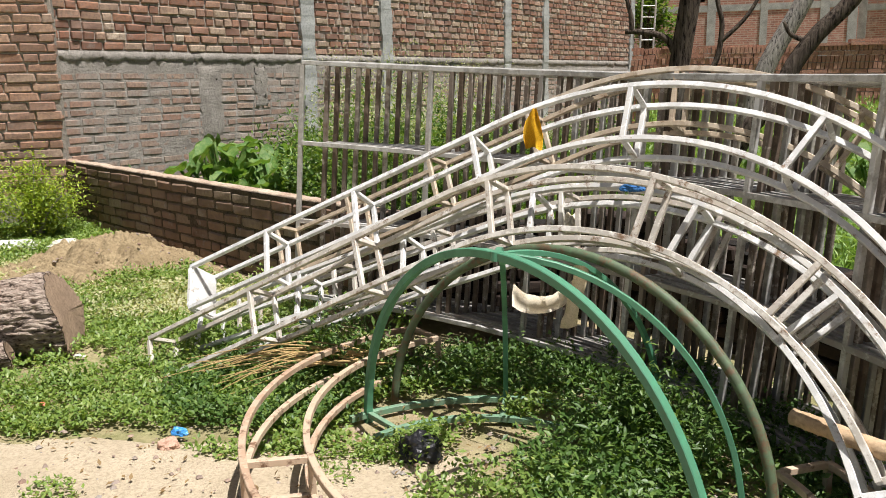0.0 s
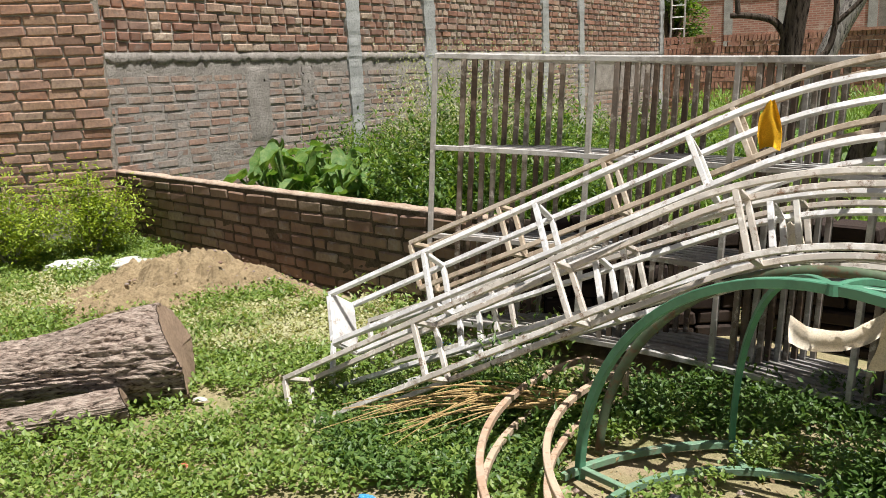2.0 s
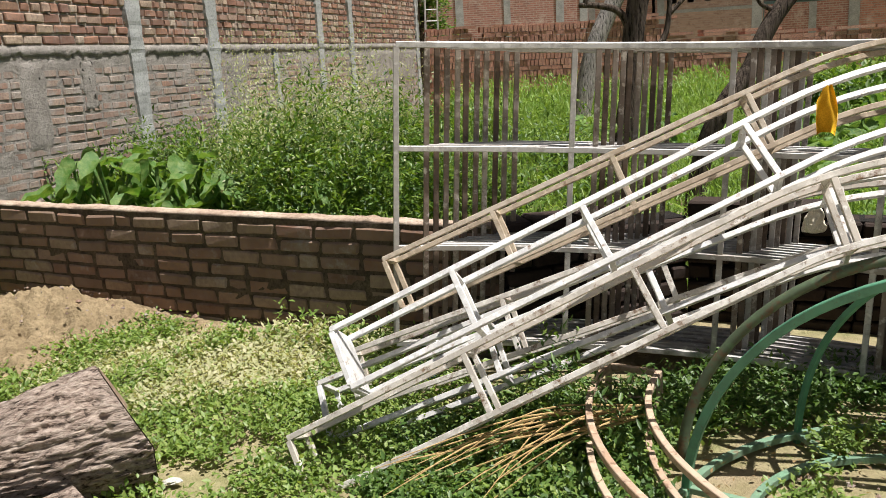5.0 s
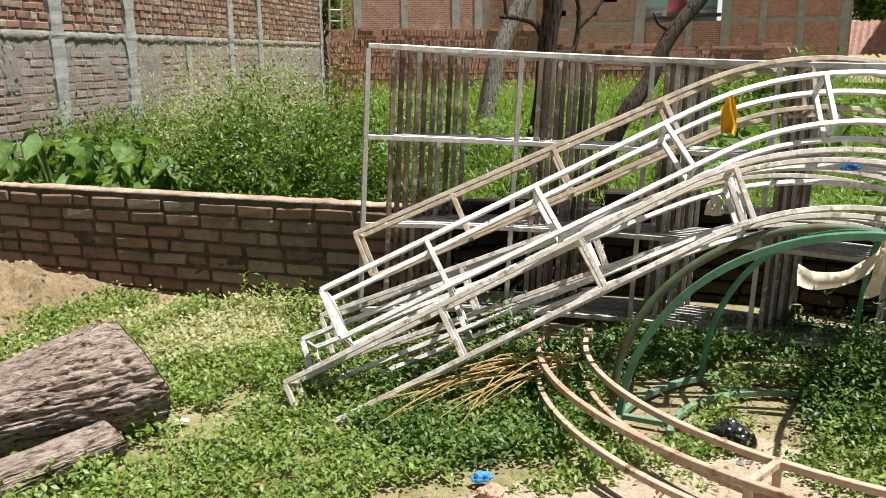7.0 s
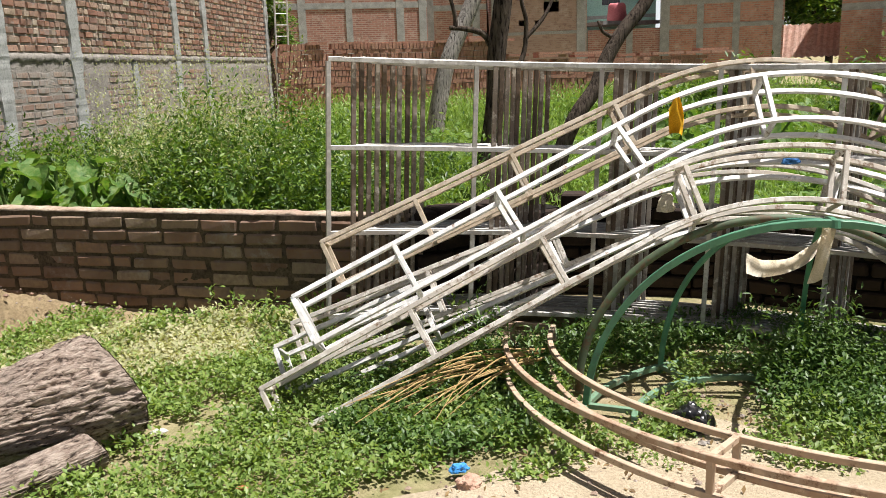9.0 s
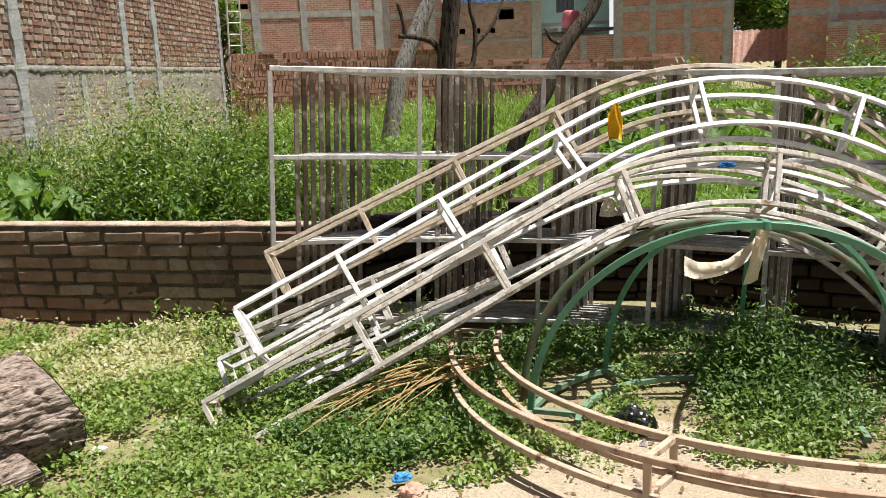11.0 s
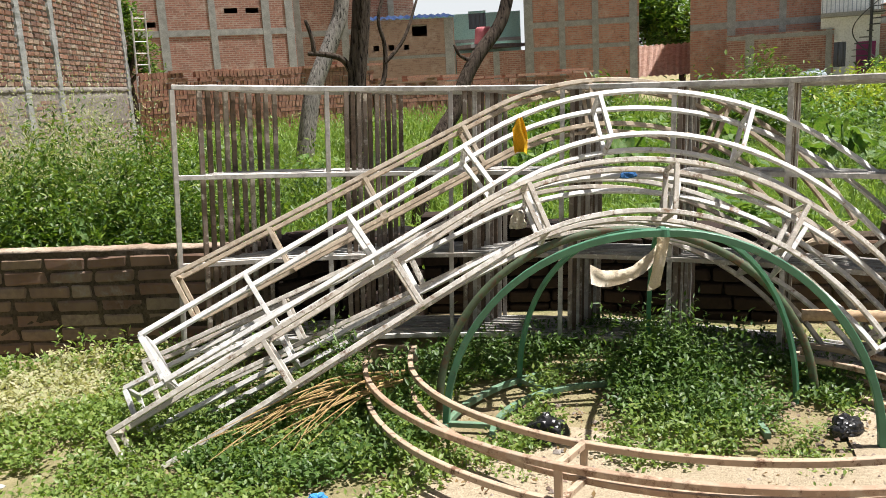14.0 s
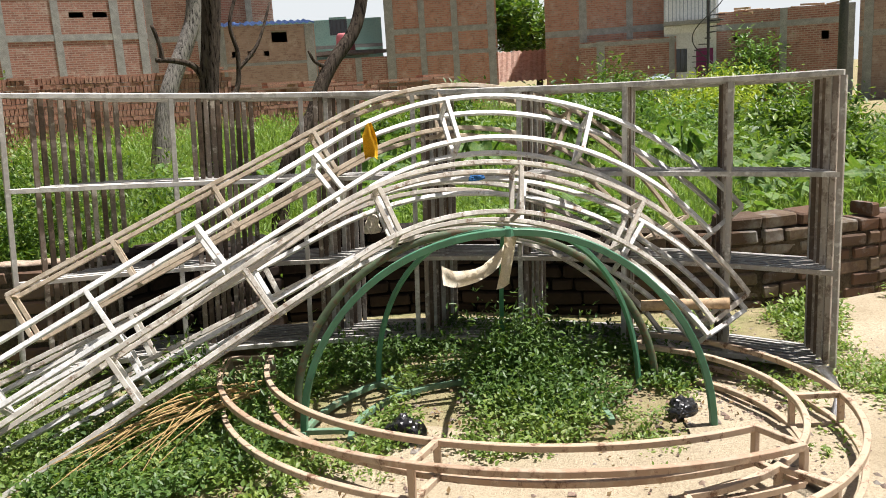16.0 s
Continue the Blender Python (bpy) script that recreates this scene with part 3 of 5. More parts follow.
def low_wall():
    w = thing("low_brick_wall", (0, 0, 0), "low weathered brick yard wall with a mortar-capped top", "brick wall", "", "structure")
    m, l = wall_frame(LOW_A, LOW_B)
    m[2][0] = -0.055 / l  # the courses sink a little towards the frames
    pitch, joint = 0.088, 0.013
    bm = bmesh.new()
    box(bm, (0, 0.006, -0.1), (l, 0.125, 0.70), m)
    part("wall_core", bm, MORTAR_OLD, w)
    pl = courses(l, -0.02, 0.70, pitch, 0.258, 0.016, 0.10, 31)
    single_bricks(pl[:300], pitch, joint, m, 0.11, 0.007, BRICK_DARK, w, 32)
    mortar_wash(w, m, l, 0.70, MORTAR_OLD, 33, 0.0015, 0.008, 0.022)
    # mortar cap on the top
    bm = bmesh.new()
    k, rows = 110, []
    for i in range(k + 1):
        x = l * i / k
        e0, e1 = 0.022 * noise.noise(Vector((x * 8, 1, 0))) + 0.012 * noise.noise(Vector((x * 31, 1, 4))), 0.012 * noise.noise(Vector((x * 8, 2, 0)))
        h = 0.716 + 0.014 * noise.noise(Vector((x * 5, 3, 0))) + 0.009 * noise.noise(Vector((x * 21, 3, 0)))
        rows.append([bm.verts.new(m @ Vector(p)) for p in ((x, 0.012 + e0, 0.70), (x, 0.008 + 1.5 * e0, h - 0.012), (x, 0.025, h), (x, 0.095, h + 0.004), (x, 0.132 + e1, h - 0.01), (x, 0.135, 0.69))])
    for r0, r1 in zip(rows, rows[1:]):
        for j in range(5):
            bm.faces.new((r0[j], r1[j], r1[j + 1], r0[j + 1]))
    part("mortar_cap", bm, rough_mat("cap_mortar", (0.30, 0.20, 0.145), (0.55, 0.46, 0.36), 3.5, 50, 0.8, 0.015), w, "sunlit crumbly mortar top", True)
    return w


low_wall()


def broken_wall():
    """The collapsed run of the yard wall behind and beyond the frames."""
    w = thing("broken_brick_wall", (0, 0, 0), "collapsed low brick wall with loose bricks on its top", "brick wall", "", "structure")
    line = [(-0.72, 5.06), (0.35, 5.20), (1.2, 4.62), (1.95, 3.62), (2.6, 3.08), (3.4, 2.75), (5.2, 2.5), (8.0, 2.2)]
    for (a, b), h in zip(zip(line, line[1:]), (0.64, 0.64, 0.60, 0.57, 0.54, 0.48, 0.42)):
        m, l = wall_frame(a, b)
        bm = bmesh.new()
        box(bm, (0, 0.02, -0.1), (l, 0.2, h - 0.05), m)
        # the runs behind the stack get shade-black colours, the rest plain old ones
        part("wall_core", bm, MORTAR_SHADE if a[0] < 1.4 else MORTAR_OLD, w)
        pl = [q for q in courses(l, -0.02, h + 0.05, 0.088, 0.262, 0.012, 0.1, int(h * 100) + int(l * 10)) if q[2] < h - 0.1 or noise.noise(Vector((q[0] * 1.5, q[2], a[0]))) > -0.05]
        single_bricks(pl[:80], 0.088, 0.010, m, 0.2, 0.02, BRICK_SHADE if a[0] < 1.4 else BRICK_OLD, w, 41)
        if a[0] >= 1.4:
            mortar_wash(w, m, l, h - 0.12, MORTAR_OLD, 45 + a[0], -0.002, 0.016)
    return w


broken_wall()


def brick_pile(p0, p1, h, name="brick_stack"):
    """A long stack of new bricks laid on edge."""
    s = thing(name, (0, 0, 0), "long stack of new red bricks set on edge", "brick stack")
    m, l = wall_frame(p0, p1)
    verts, faces = [], []
    r = random.Random(61)
    row, z = 0, -0.05
    while z < h:
        x = r.uniform(-0.05, 0.05)
        while x < l:
            wave = 0.06 * noise.noise(Vector((x * 0.5, 0, 3)))
            ww = 0.085 if row % 3 else 0.26
            top = 0.13 if row % 3 else 0.085
            p = 0.03 * r.random() + 0.05 * noise.noise(Vector((x * 0.8, z, 0)))
            if z < h - 0.25 or noise.noise(Vector((x * 0.6, 9, 0))) > -0.15:
                i = len(verts)
                verts += [m @ Vector(q) for q in ((x, -p, z + wave), (x + ww - 0.012, -p, z + wave), (x + ww - 0.012, 0.5, z + wave), (x, 0.5, z + wave), (x, -p, z + wave + top), (x + ww - 0.012, -p, z + wave + top), (x + ww - 0.012, 0.5, z + wave + top), (x, 0.5, z + wave + top))]
                faces += [[i + k for k in f] for f in ((0, 1, 5, 4), (1, 2, 6, 5), (3, 0, 4, 7), (4, 5, 6, 7))]
            x += ww
        z += 0.142 if row % 3 else 0.097
        row += 1
    x = 0.0
    while x < l:
        for q in range(R.choice((1, 1, 2))):
            y0, zz, w = R.uniform(-0.12, 0.1), h + 0.05 + 0.07 * q + 0.06 * noise.noise(Vector((x * 0.5, 0, 3))), R.uniform(0.25, 0.9)
            i = len(verts)
            verts += [m @ Vector(p) for p in ((x, y0, zz), (x + w, y0, zz), (x + w, y0 + 0.4, zz), (x, y0 + 0.4, zz), (x, y0, zz + 0.06), (x + w, y0, zz + 0.06), (x + w, y0 + 0.4, zz + 0.06), (x, y0 + 0.4, zz + 0.06))]
            faces += [[i + k for k in f] for f in ((0, 1, 5, 4), (1, 2, 6, 5), (3, 0, 4, 7), (4, 5, 6, 7))]
        x += R.uniform(0.3, 1.0)
    ob = raw("bricks", verts, faces, BRICK_PILE_I, s)
    ob["kind"] = "stuff"
    bm = bmesh.new()
    box(bm, (0, 0.1, -0.1), (l, 0.48, h - 0.2), m)
    part("stack_core", bm, MORTAR, s)
    return s


brick_pile((0.95, 19.9), (6.3, 19.4), 2.0)
brick_pile((6.4, 19.2), (12.2, 18.6), 1.55)

# ---- curved upright frames ----
FRAME_M = Matrix(((0.747, 0.664, 0, 0.28 - 0.664 * 0.10), (-0.664, 0.747, 0, 3.535 - 0.748 * 0.10), (0, 0, 1, 0.125), (0, 0, 0, 1))) @ pose(0, 0, 0, -4, 1.8)


def curved_frame(k, left, right):
    """One upright frame bent to an arc in plan: four rails and the posts between."""
    radius, height, tube = 3.15, 1.40, 0.026
    f = thing("curved_frame", FRAME_M @ Matrix.Translation((0, 0.045 * k, 0.004 * (k % 3))), "weathered grey steel frame, curved rails and posts, leaning in a stack", "steel frame", "stack of curved frames")

    def at(a, z):
        return Vector((radius * math.sin(a), radius * math.cos(a) - radius * math.cos(radians(38.8)), z))

    a0, a1 = radians(-38.8 + left), radians(38.8 - right)
    for j in range(4):
        bm = bmesh.new()
        z = height * j / 3
        bar(bm, [at(a0 + (a1 - a0) * i / 22, z) for i in range(23)], tube, tube, (0, 0, 1))
        part("rail", bm, STEEL_PALE, f)
    for j in (0.0, 0.187, 0.345, 0.488, 0.625, 0.757, 0.881, 1.0):
        a = a0 + (a1 - a0) * j
        out = Vector((math.sin(a), math.cos(a), 0))
        bm = bmesh.new()
        bar(bm, [at(a, tube / 2), at(a, height - tube / 2)], tube, tube, out)
        part("post", bm, STEEL_PALE if k == 0 else (STEEL_PALE if j > 0.3 else STEEL_GREY, STEEL_GREY, STEEL_BROWN)[k % 3], f)
    return f


curved_frame(0, -1.3, 0)
for k, left in enumerate((0.80, 1.20, 1.62, 2.10, 2.42, 2.95, 3.35, 3.90, 4.33, 4.90), 1):
    curved_frame(k, left, 0.2 - 0.08 * k + 0.15 * math.sin(k * 1.7))

# ---- arch trusses ----
LEG, ARCH_R, ARCH_W, ARCH_D, LEAN = 1.87, 1.482, 0.245, 0.167, radians(29)
DIR, PERP = Vector((math.cos(LEAN), math.sin(LEAN), 0)), Vector((math.sin(LEAN), -math.cos(LEAN), 0))


def arch_point(s, off, z=0.0):
    """A point of the half gate arch: s along its outer rail, off inwards, z across its depth."""
    if s <= LEG:
        p = DIR * s + PERP * off
    else:
        a = (s - LEG) / ARCH_R
        p = DIR * LEG + PERP * ARCH_R - PERP * ((ARCH_R - off) * math.cos(a)) + DIR * ((ARCH_R - off) * math.sin(a))
    return Vector((p.x, p.y, z))


TOTAL = LEG + ARCH_R * math.pi / 2


def arch_truss(place, material, links, label, tube=0.0225, name="arch_truss", sheet=False):
    t = thing(name, place, label, "arch truss", "stack of arch trusses")
    samples = [0.0, LEG * 0.5, LEG * 0.97] + [LEG + (TOTAL - LEG) * i / 26 for i in range(27)]
    for off in (0.0, ARCH_W):
        for z in (0.0, -ARCH_D):
            bm = bmesh.new()
            bar(bm, [arch_point(s, off, z) for s in samples], tube, tube, (0, 0, 1))
            part("rail", bm, material, t)
    for s in links:
        for z in (0.0, -ARCH_D):
            bm = bmesh.new()
            bar(bm, [arch_point(s, tube * 0.45, z), arch_point(s, ARCH_W - tube * 0.45, z)], tube, tube * 0.94, (0, 0, 1))
            part("rung", bm, material, t)
        for off in (0.0, ARCH_W):
            bm = bmesh.new()
            bar(bm, [arch_point(s, off, -tube * 0.45), arch_point(s, off, -ARCH_D + tube * 0.45)], tube * 0.9, tube * 0.94, DIR)
            part("spacer", bm, material, t)
    if sheet:
        bm = bmesh.new()
        v = [arch_point(0.012, o, z) for o, z in ((0.0, 0.0), (ARCH_W, 0.0), (ARCH_W, -ARCH_D), (0.0, -ARCH_D))]
        w = [p + DIR * 0.006 for p in v]
        a, b = [bm.verts.new(p) for p in v], [bm.verts.new(p) for p in w]
        bm.faces.new(a)
        bm.faces.new(b[::-1])
        for j in range(4):
            bm.faces.new((a[j], b[j], b[(j + 1) % 4], a[(j + 1) % 4]))
        part("end_plate", bm, material, t, "white sheet metal end plate")
    return t


def stand(tip, ax, up):
    """The pose of an arch from the place of its foot and two directions of its plane."""
    x = Vector(ax).normalized()
    z = x.cross(Vector(up)).normalized()
    y = z.cross(x)
    return Matrix(((x.x, y.x, z.x, tip[0]), (x.y, y.y, z.y, tip[1]), (x.z, y.z, z.z, tip[2]), (0, 0, 0, 1)))


LINKS_A = (0.0, 0.748, 1.419, 2.134, 2.85, 3.499, TOTAL)
LINKS_B = (0.0, 0.521, 1.069, 1.725, 2.479, 3.259, TOTAL)
arch_truss(stand((-1.634, 4.071, 0.521), (0.9052, -0.4250, 0.0007), (0.2290, 0.4890, 0.8417)), STEEL_WHITE, LINKS_B, "white steel half arch truss with straight leg leaning on the stack", sheet=True)
arch_truss(stand((-1.373, 4.628, 0.647), (0.9066, -0.4145, -0.0790), (0.1953, 0.2463, 0.9493)), STEEL_TAN, (0.0, 0.539, 1.103, 1.699, 2.45, 3.25, TOTAL), "rust-stained steel half arch truss leaning behind the white one")
arch_truss(stand((-1.828, 3.929, 0.160), (0.9083, -0.4181, -0.0147), (0.1686, 0.3337, 0.9275)), STEEL_MID, LINKS_A, "weathered pale steel half arch truss with rust spots, lowest in front")
arch_truss(stand((-1.704, 4.282, 0.224), (0.8473, -0.5294, -0.0432), (0.3236, 0.4500, 0.8323)), STEEL_WHITE, (0.0, 0.748, 1.419, 2.132, 2.897, 3.536, TOTAL), "white steel half arch truss nested behind the front one")
arch_truss(stand((-1.581, 4.501, 0.264), (0.8637, -0.4771, -0.1200), (0.3065, 0.2418, 0.9207)), STEEL_MID, (0.0, 0.748, 1.419, 2.136, 2.881, 3.45, TOTAL), "weathered pale steel half arch truss, hindmost of the nested ones")

# ---- ring trusses lying on the ground ----


def ring_truss(centre, radius, width, a0, a1, z_top, drop, tilt, posts, label):
    t = thing("ring_truss", (centre[0], centre[1], 0), label, "ring truss")
    tube = 0.025

    def at(a, r, low):
        x, y = r * math.cos(a), r * math.sin(a)
        return Vector((x, y, z_top + tilt[0] * x + tilt[1] * y - (drop if low else 0)))

    k = 44
    for r in (radius, radius - width):
        for low in (False, True):
            bm = bmesh.new()
            bar(bm, [at(a0 + (a1 - a0) * i / k, r, low) for i in range(k + 1)], tube, tube, (0, 0, 1))
            part("rail", bm, STEEL_RUST, t)
    for f in posts:
        a = a0 + (a1 - a0) * f
        out = (math.cos(a), math.sin(a), 0)
        for r in (radius, radius - width):
            bm = bmesh.new()
            bar(bm, [at(a, r, True), at(a, r, False)], tube * 0.95, tube * 0.95, out)
            part("post", bm, STEEL_RUST, t)
        for low in (False, True):
            bm = bmesh.new()
            bar(bm, [at(a, radius - tube / 2, low), at(a, radius - width + tube / 2, low)], tube * 0.95, tube * 0.95, (0, 0, 1))
            part("spacer", bm, STEEL_RUST, t)
    return t


ring_truss((0.835, 3.218), 1.637, 0.218, radians(143), radians(257), 0.164, 0.135, (-0.053, -0.042), (0.0, 0.58, 1.0), "rusty brown curved steel truss lying flat on sand and weeds")
ring_truss((0.411, 2.49), 1.0, 0.202, radians(28), radians(-118), 0.165, 0.135, (0, 0), (0.0, 0.46, 0.80, 1.0), "rusty brown round steel truss lying flat on sand")

# ---- green dome ----
HUB = Vector((0.187, 2.745, 0.91))


def green_dome():
    d = thing("green_dome_frame", (0.187, 2.745, 0), "worn green-painted steel dome frame with curved ribs and base rings", "dome frame")
    base = Vector((0.187, 2.745, 0))

    def rib(foot, material, a, b, top=HUB, name="rib"):
        f = Vector((foot[0], foot[1], 0.0))
        c = Vector((top.x, top.y, 0))
        pts = [c + (f - c) * math.sin(i * math.pi / 40) + Vector((0, 0, top.z * math.cos(i * math.pi / 40))) - base for i in range(21)]
        bm = bmesh.new()
        side = Vector((0, 0, 1)).cross(f - c).normalized()
        bar(bm, pts, a, b, side)
        part(name, bm, material, d)

    for foot, w in (((-0.48, 3.42), 0.029), ((0.85, 2.235), 0.029), ((0.095, 3.69), 0.02), ((0.99, 2.75), 0.02), ((0.77, 3.49), 0.02)):
        rib(foot, STEEL_GREEN, w, w * 1.1)
    for r, c, a0, a1 in ((0.57, (0.11, 2.90), 20, 150), (0.57, (0.11, 2.90), -40, 20), (0.95, (0.187, 2.745), 60, 140)):
        bm = bmesh.new()
        bar(bm, [Vector((c[0] + r * math.cos(radians(a0 + (a1 - a0) * i / 24)), c[1] + r * math.sin(radians(a0 + (a1 - a0) * i / 24)), 0.035)) - base for i in range(25)], 0.027, 0.027, (0, 0, 1))
        part("base_ring", bm, STEEL_GREEN_WORN, d, "faded green base ring")
    for p, q in (((-0.48, 3.42), (-0.30, 3.26)), ((0.095, 3.69), (0.11, 3.46))):
        bm = bmesh.new()
        bar(bm, [Vector((*p, 0.04)) - base, Vector((*q, 0.04)) - base], 0.024, 0.024, (0, 0, 1))
        part("spoke", bm, STEEL_GREEN_WORN, d, "faded green spoke")
    bm = bmesh.new()
    bmesh.ops.create_cone(bm, cap_ends=True, segments=14, radius1=0.024, radius2=0.02, depth=0.03, matrix=Matrix.Translation(HUB - base))
    part("hub", bm, STEEL_GREEN, d)
    return d


green_dome()


def rusted_hoop():
    """A loose half hoop leaning behind the dome."""
    h = thing("pipe_hoop", (0.3, 3.2, 0), "rusted green steel hoop standing behind the dome", "pipe hoop")
    f0, f1 = Vector((-0.41, 3.61, 0.02)), Vector((1.08, 2.72, 0.02))
    c, half = (f0 + f1) / 2, (f1 - f0) / 2
    bm = bmesh.new()
    pipe(bm, [c + half * -math.cos(i * math.pi / 36) + Vector((0.03, 0.06, 0.815)) * math.sin(i * math.pi / 36) - Vector((0.3, 3.2, 0)) for i in range(37)], 0.019, 10)
    part("hoop", bm, STEEL_GREEN_RUST, h, "", True)
    return h


rusted_hoop()
# ---- logs ----


def log(name, a, b, r0, r1, label, seed, flare=0.0):
    """A felled trunk from its cut end a to b."""
    a, b = Vector(a), Vector(b)
    ax = (b - a).normalized()
    l = (b - a).length
    m = Matrix.Translation(a) @ ax.to_track_quat("X", "Z").to_matrix().to_4x4()
    t = thing(name, m, label, "log")
    bm = bmesh.new()
    ns, nr, rings = 220, int(l / 0.008), []

    def shape(x, th):
        c, q = math.cos(th), math.sin(th) + seed
        k = 1 + 0.10 * noise.noise(Vector((x * 1.2, c * 0.9, q * 0.9))) + 0.04 * noise.noise(Vector((x * 3, c * 4, q * 4)))
        k += 0.05 * noise.noise(Vector((x * 9, c * 7, q * 7)))
        k -= 0.07 * (1 - min(1, 4 * abs(noise.noise(Vector((x * 5, c * 9, q * 9))))))
        k -= 0.045 * (1 - min(1, 3.5 * abs(noise.noise(Vector((x * 13, c * 24, q * 24))))))
        return k * (r0 + (r1 - r0) * x / l + flare / (1 + math.exp((x - 0.40) * 9)))

    for i in range(nr + 1):
        x = l * i / nr
        ring = []
        for j in range(ns):
            th = 2 * math.pi * j / ns
            r = shape(x, th)
            cut = 0.4 * r * max(0.0, math.sin(th)) * max(0.0, 1 - x / 0.6)
            ring.append(bm.verts.new((x + cut, r * math.cos(th), r * math.sin(th))))
        rings.append(ring)
    for p, q in zip(rings, rings[1:]):
        for j in range(ns):
            bm.faces.new((p[j], p[(j + 1) % ns], q[(j + 1) % ns], q[j]))
    bm.faces.new(rings[-1])
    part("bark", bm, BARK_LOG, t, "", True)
    bm = bmesh.new()
    c = bm.verts.new((0.03, 0, 0.02))
    ring = []
    for j in range(ns):
        th = 2 * math.pi * j / ns
        rr = shape(0.0, th)
        ring.append(bm.verts.new((0.4 * max(0.0, math.sin(th)) * rr - 0.004, rr * math.cos(th), rr * math.sin(th))))
    for j in range(ns):
        bm.faces.new((c, ring[(j + 1) % ns], ring[j]))
    part("cut_face", bm, CUT_WOOD, t, "dark weathered sawn end", True)
    return t


log("felled_log", (-2.40, 4.10, 0.22), (-4.3, 3.30, 0.14), 0.165, 0.165, "thick felled tree trunk with rough grey-brown bark lying in weeds", 3, 0.095)
log("small_log", (-2.50, 3.72, 0.10), (-3.7, 2.95, 0.06), 0.082, 0.095, "thin grey weathered branch log beside the trunk", 9)

# ---- plants ----


def scatter(n, region, keep):
    """n random ground places inside a box for which keep(x, y) holds, as an array."""
    x0, x1, y0, y1 = region
    out = []
    got = 0
    while got < n:
        x, y = N.uniform(x0, x1, n), N.uniform(y0, y1, n)
        k = keep(x, y)
        out.append(np.c_[x[k], y[k]])
        got += int(k.sum())
    return np.concatenate(out)[:n]


def wave(x, y, s, seed=0.0):
    return (np.sin(x * s + 1.3 * seed) * np.cos(y * s * 1.17 + seed) + 0.6 * np.sin(x * s * 2.3 - y * s * 1.9 + seed * 2.1) + 0.4 * np.cos(x * s * 4.1 + y * s * 3.7 + seed)) / 1.6


def rosettes(centres, per, spread, height, rng=N):
    """Leaf places in small plants: each centre carries a few leaves up a short stem."""
    c = np.repeat(centres, per, axis=0)
    n = len(c)
    h = np.abs(rng.normal(0.5, 0.3, n)).clip(0, 1.2) * np.repeat(height, per)
    r = rng.normal(0, 1, (n, 2)) * spread
    return np.c_[c + r, h + 0.01]


def carpet():
    def keep(x, y):
        front = 3.02 + 0.16 * wave(x, y, 2.1, 1) + np.clip(x - 0.2, 0, 3) * -0.2
        mound = ((x + 3.35) * 0.79 - (y - 6.1) * 0.6) ** 2 / np.where((x + 3.35) * 0.79 - (y - 6.1) * 0.6 > 0, 0.26, 0.5) + ((x + 3.35) * 0.6 + (y - 6.1) * 0.79) ** 2 / np.where((x + 3.35) * 0.6 + (y - 6.1) * 0.79 > 0, 0.22, 0.75) < 1 + 0.45 * wave(x, y, 5, 6)
        wall = (y - 8.06) * 0.783 + (x + 5.15) * 0.622 < -0.05
        pale = ((x + 2.1) ** 2 / 0.7 + (y - 5.2) ** 2 / 0.22 < 1) & (wave(x, y, 5, 2) < 0.3)
        bare = (((x + 0.02) / 0.55) ** 2 + ((y - 3.38) / 0.45) ** 2 < 1) & (wave(x, y, 5, 7) < 0.45)
        grass = (((x - 0.28) / 0.42) ** 2 + ((y - 2.78) / 0.26) ** 2 < 1) & (wave(x, y, 6, 3) > -0.2)
        return ((y > front) | grass) & ~mound & wall & ~pale & ~bare & (x < 0.9) & (wave(x, y, 3.3, 4) > -0.55)

    c = scatter(17500, (-6.5, 0.9, 2.4, 8.0), keep)
    near = np.hypot(c[:, 0] + 1.2, c[:, 1] - 0.6)
    h = 0.045 + 0.05 * (wave(c[:, 0], c[:, 1], 1.9, 3) + 0.6).clip(0, 1.6)
    p = rosettes(c, 9, 0.028, h)
    ob = leaves("ground_weeds", p, N.uniform(0.018, 0.040, len(p)) * (0.85 + 0.03 * np.repeat(near, 9)), LEAF_CARPET, None, 0.35, 0.58)
    tagged(ob, "low carpet of small-leaved green weeds over the yard", "weeds", "", "stuff")


carpet()


def lush():
    def keep(x, y):
        a = ((x - 0.64) / 0.42) ** 2 + ((y - 3.18) / 0.45) ** 2 < 1
        b = ((x + 0.98) / 0.62) ** 2 + ((y - 3.72) / 0.5) ** 2 < 1
        c = ((x - 0.60) / 0.3) ** 2 + ((y - 2.85) / 0.25) ** 2 < 1
        d = (((x - 0.2) / 0.9) ** 2 + ((y - 4.08) / 0.3) ** 2 < 1) | (((x - 1.15) / 0.3) ** 2 + ((y - 3.3) / 0.75) ** 2 < 1)
        bare = ((x + 0.1) / 0.48) ** 2 + ((y - 3.42) / 0.40) ** 2 < 1
        return (a | b | c | d) & ~bare & (wave(x, y, 4.0, 8) > -0.6)

    c = scatter(1750, (-1.7, 1.5, 2.3, 4.6), keep)
    tall = np.exp(-(((c[:, 0] - 0.66) / 0.35) ** 2 + ((c[:, 1] - 3.15) / 0.35) ** 2))
    h = 0.05 + 0.08 * N.random(len(c)) + 0.30 * tall * N.random(len(c))
    p = rosettes(c, 16, 0.035, h)
    ob = leaves("leafy_weeds", p, N.uniform(0.018, 0.042, len(p)), LEAF_LUSH, None, 0.3, 0.5)
    tagged(ob, "taller dark green leafy weeds growing through the dome and trusses", "weeds", "", "stuff")


lush()


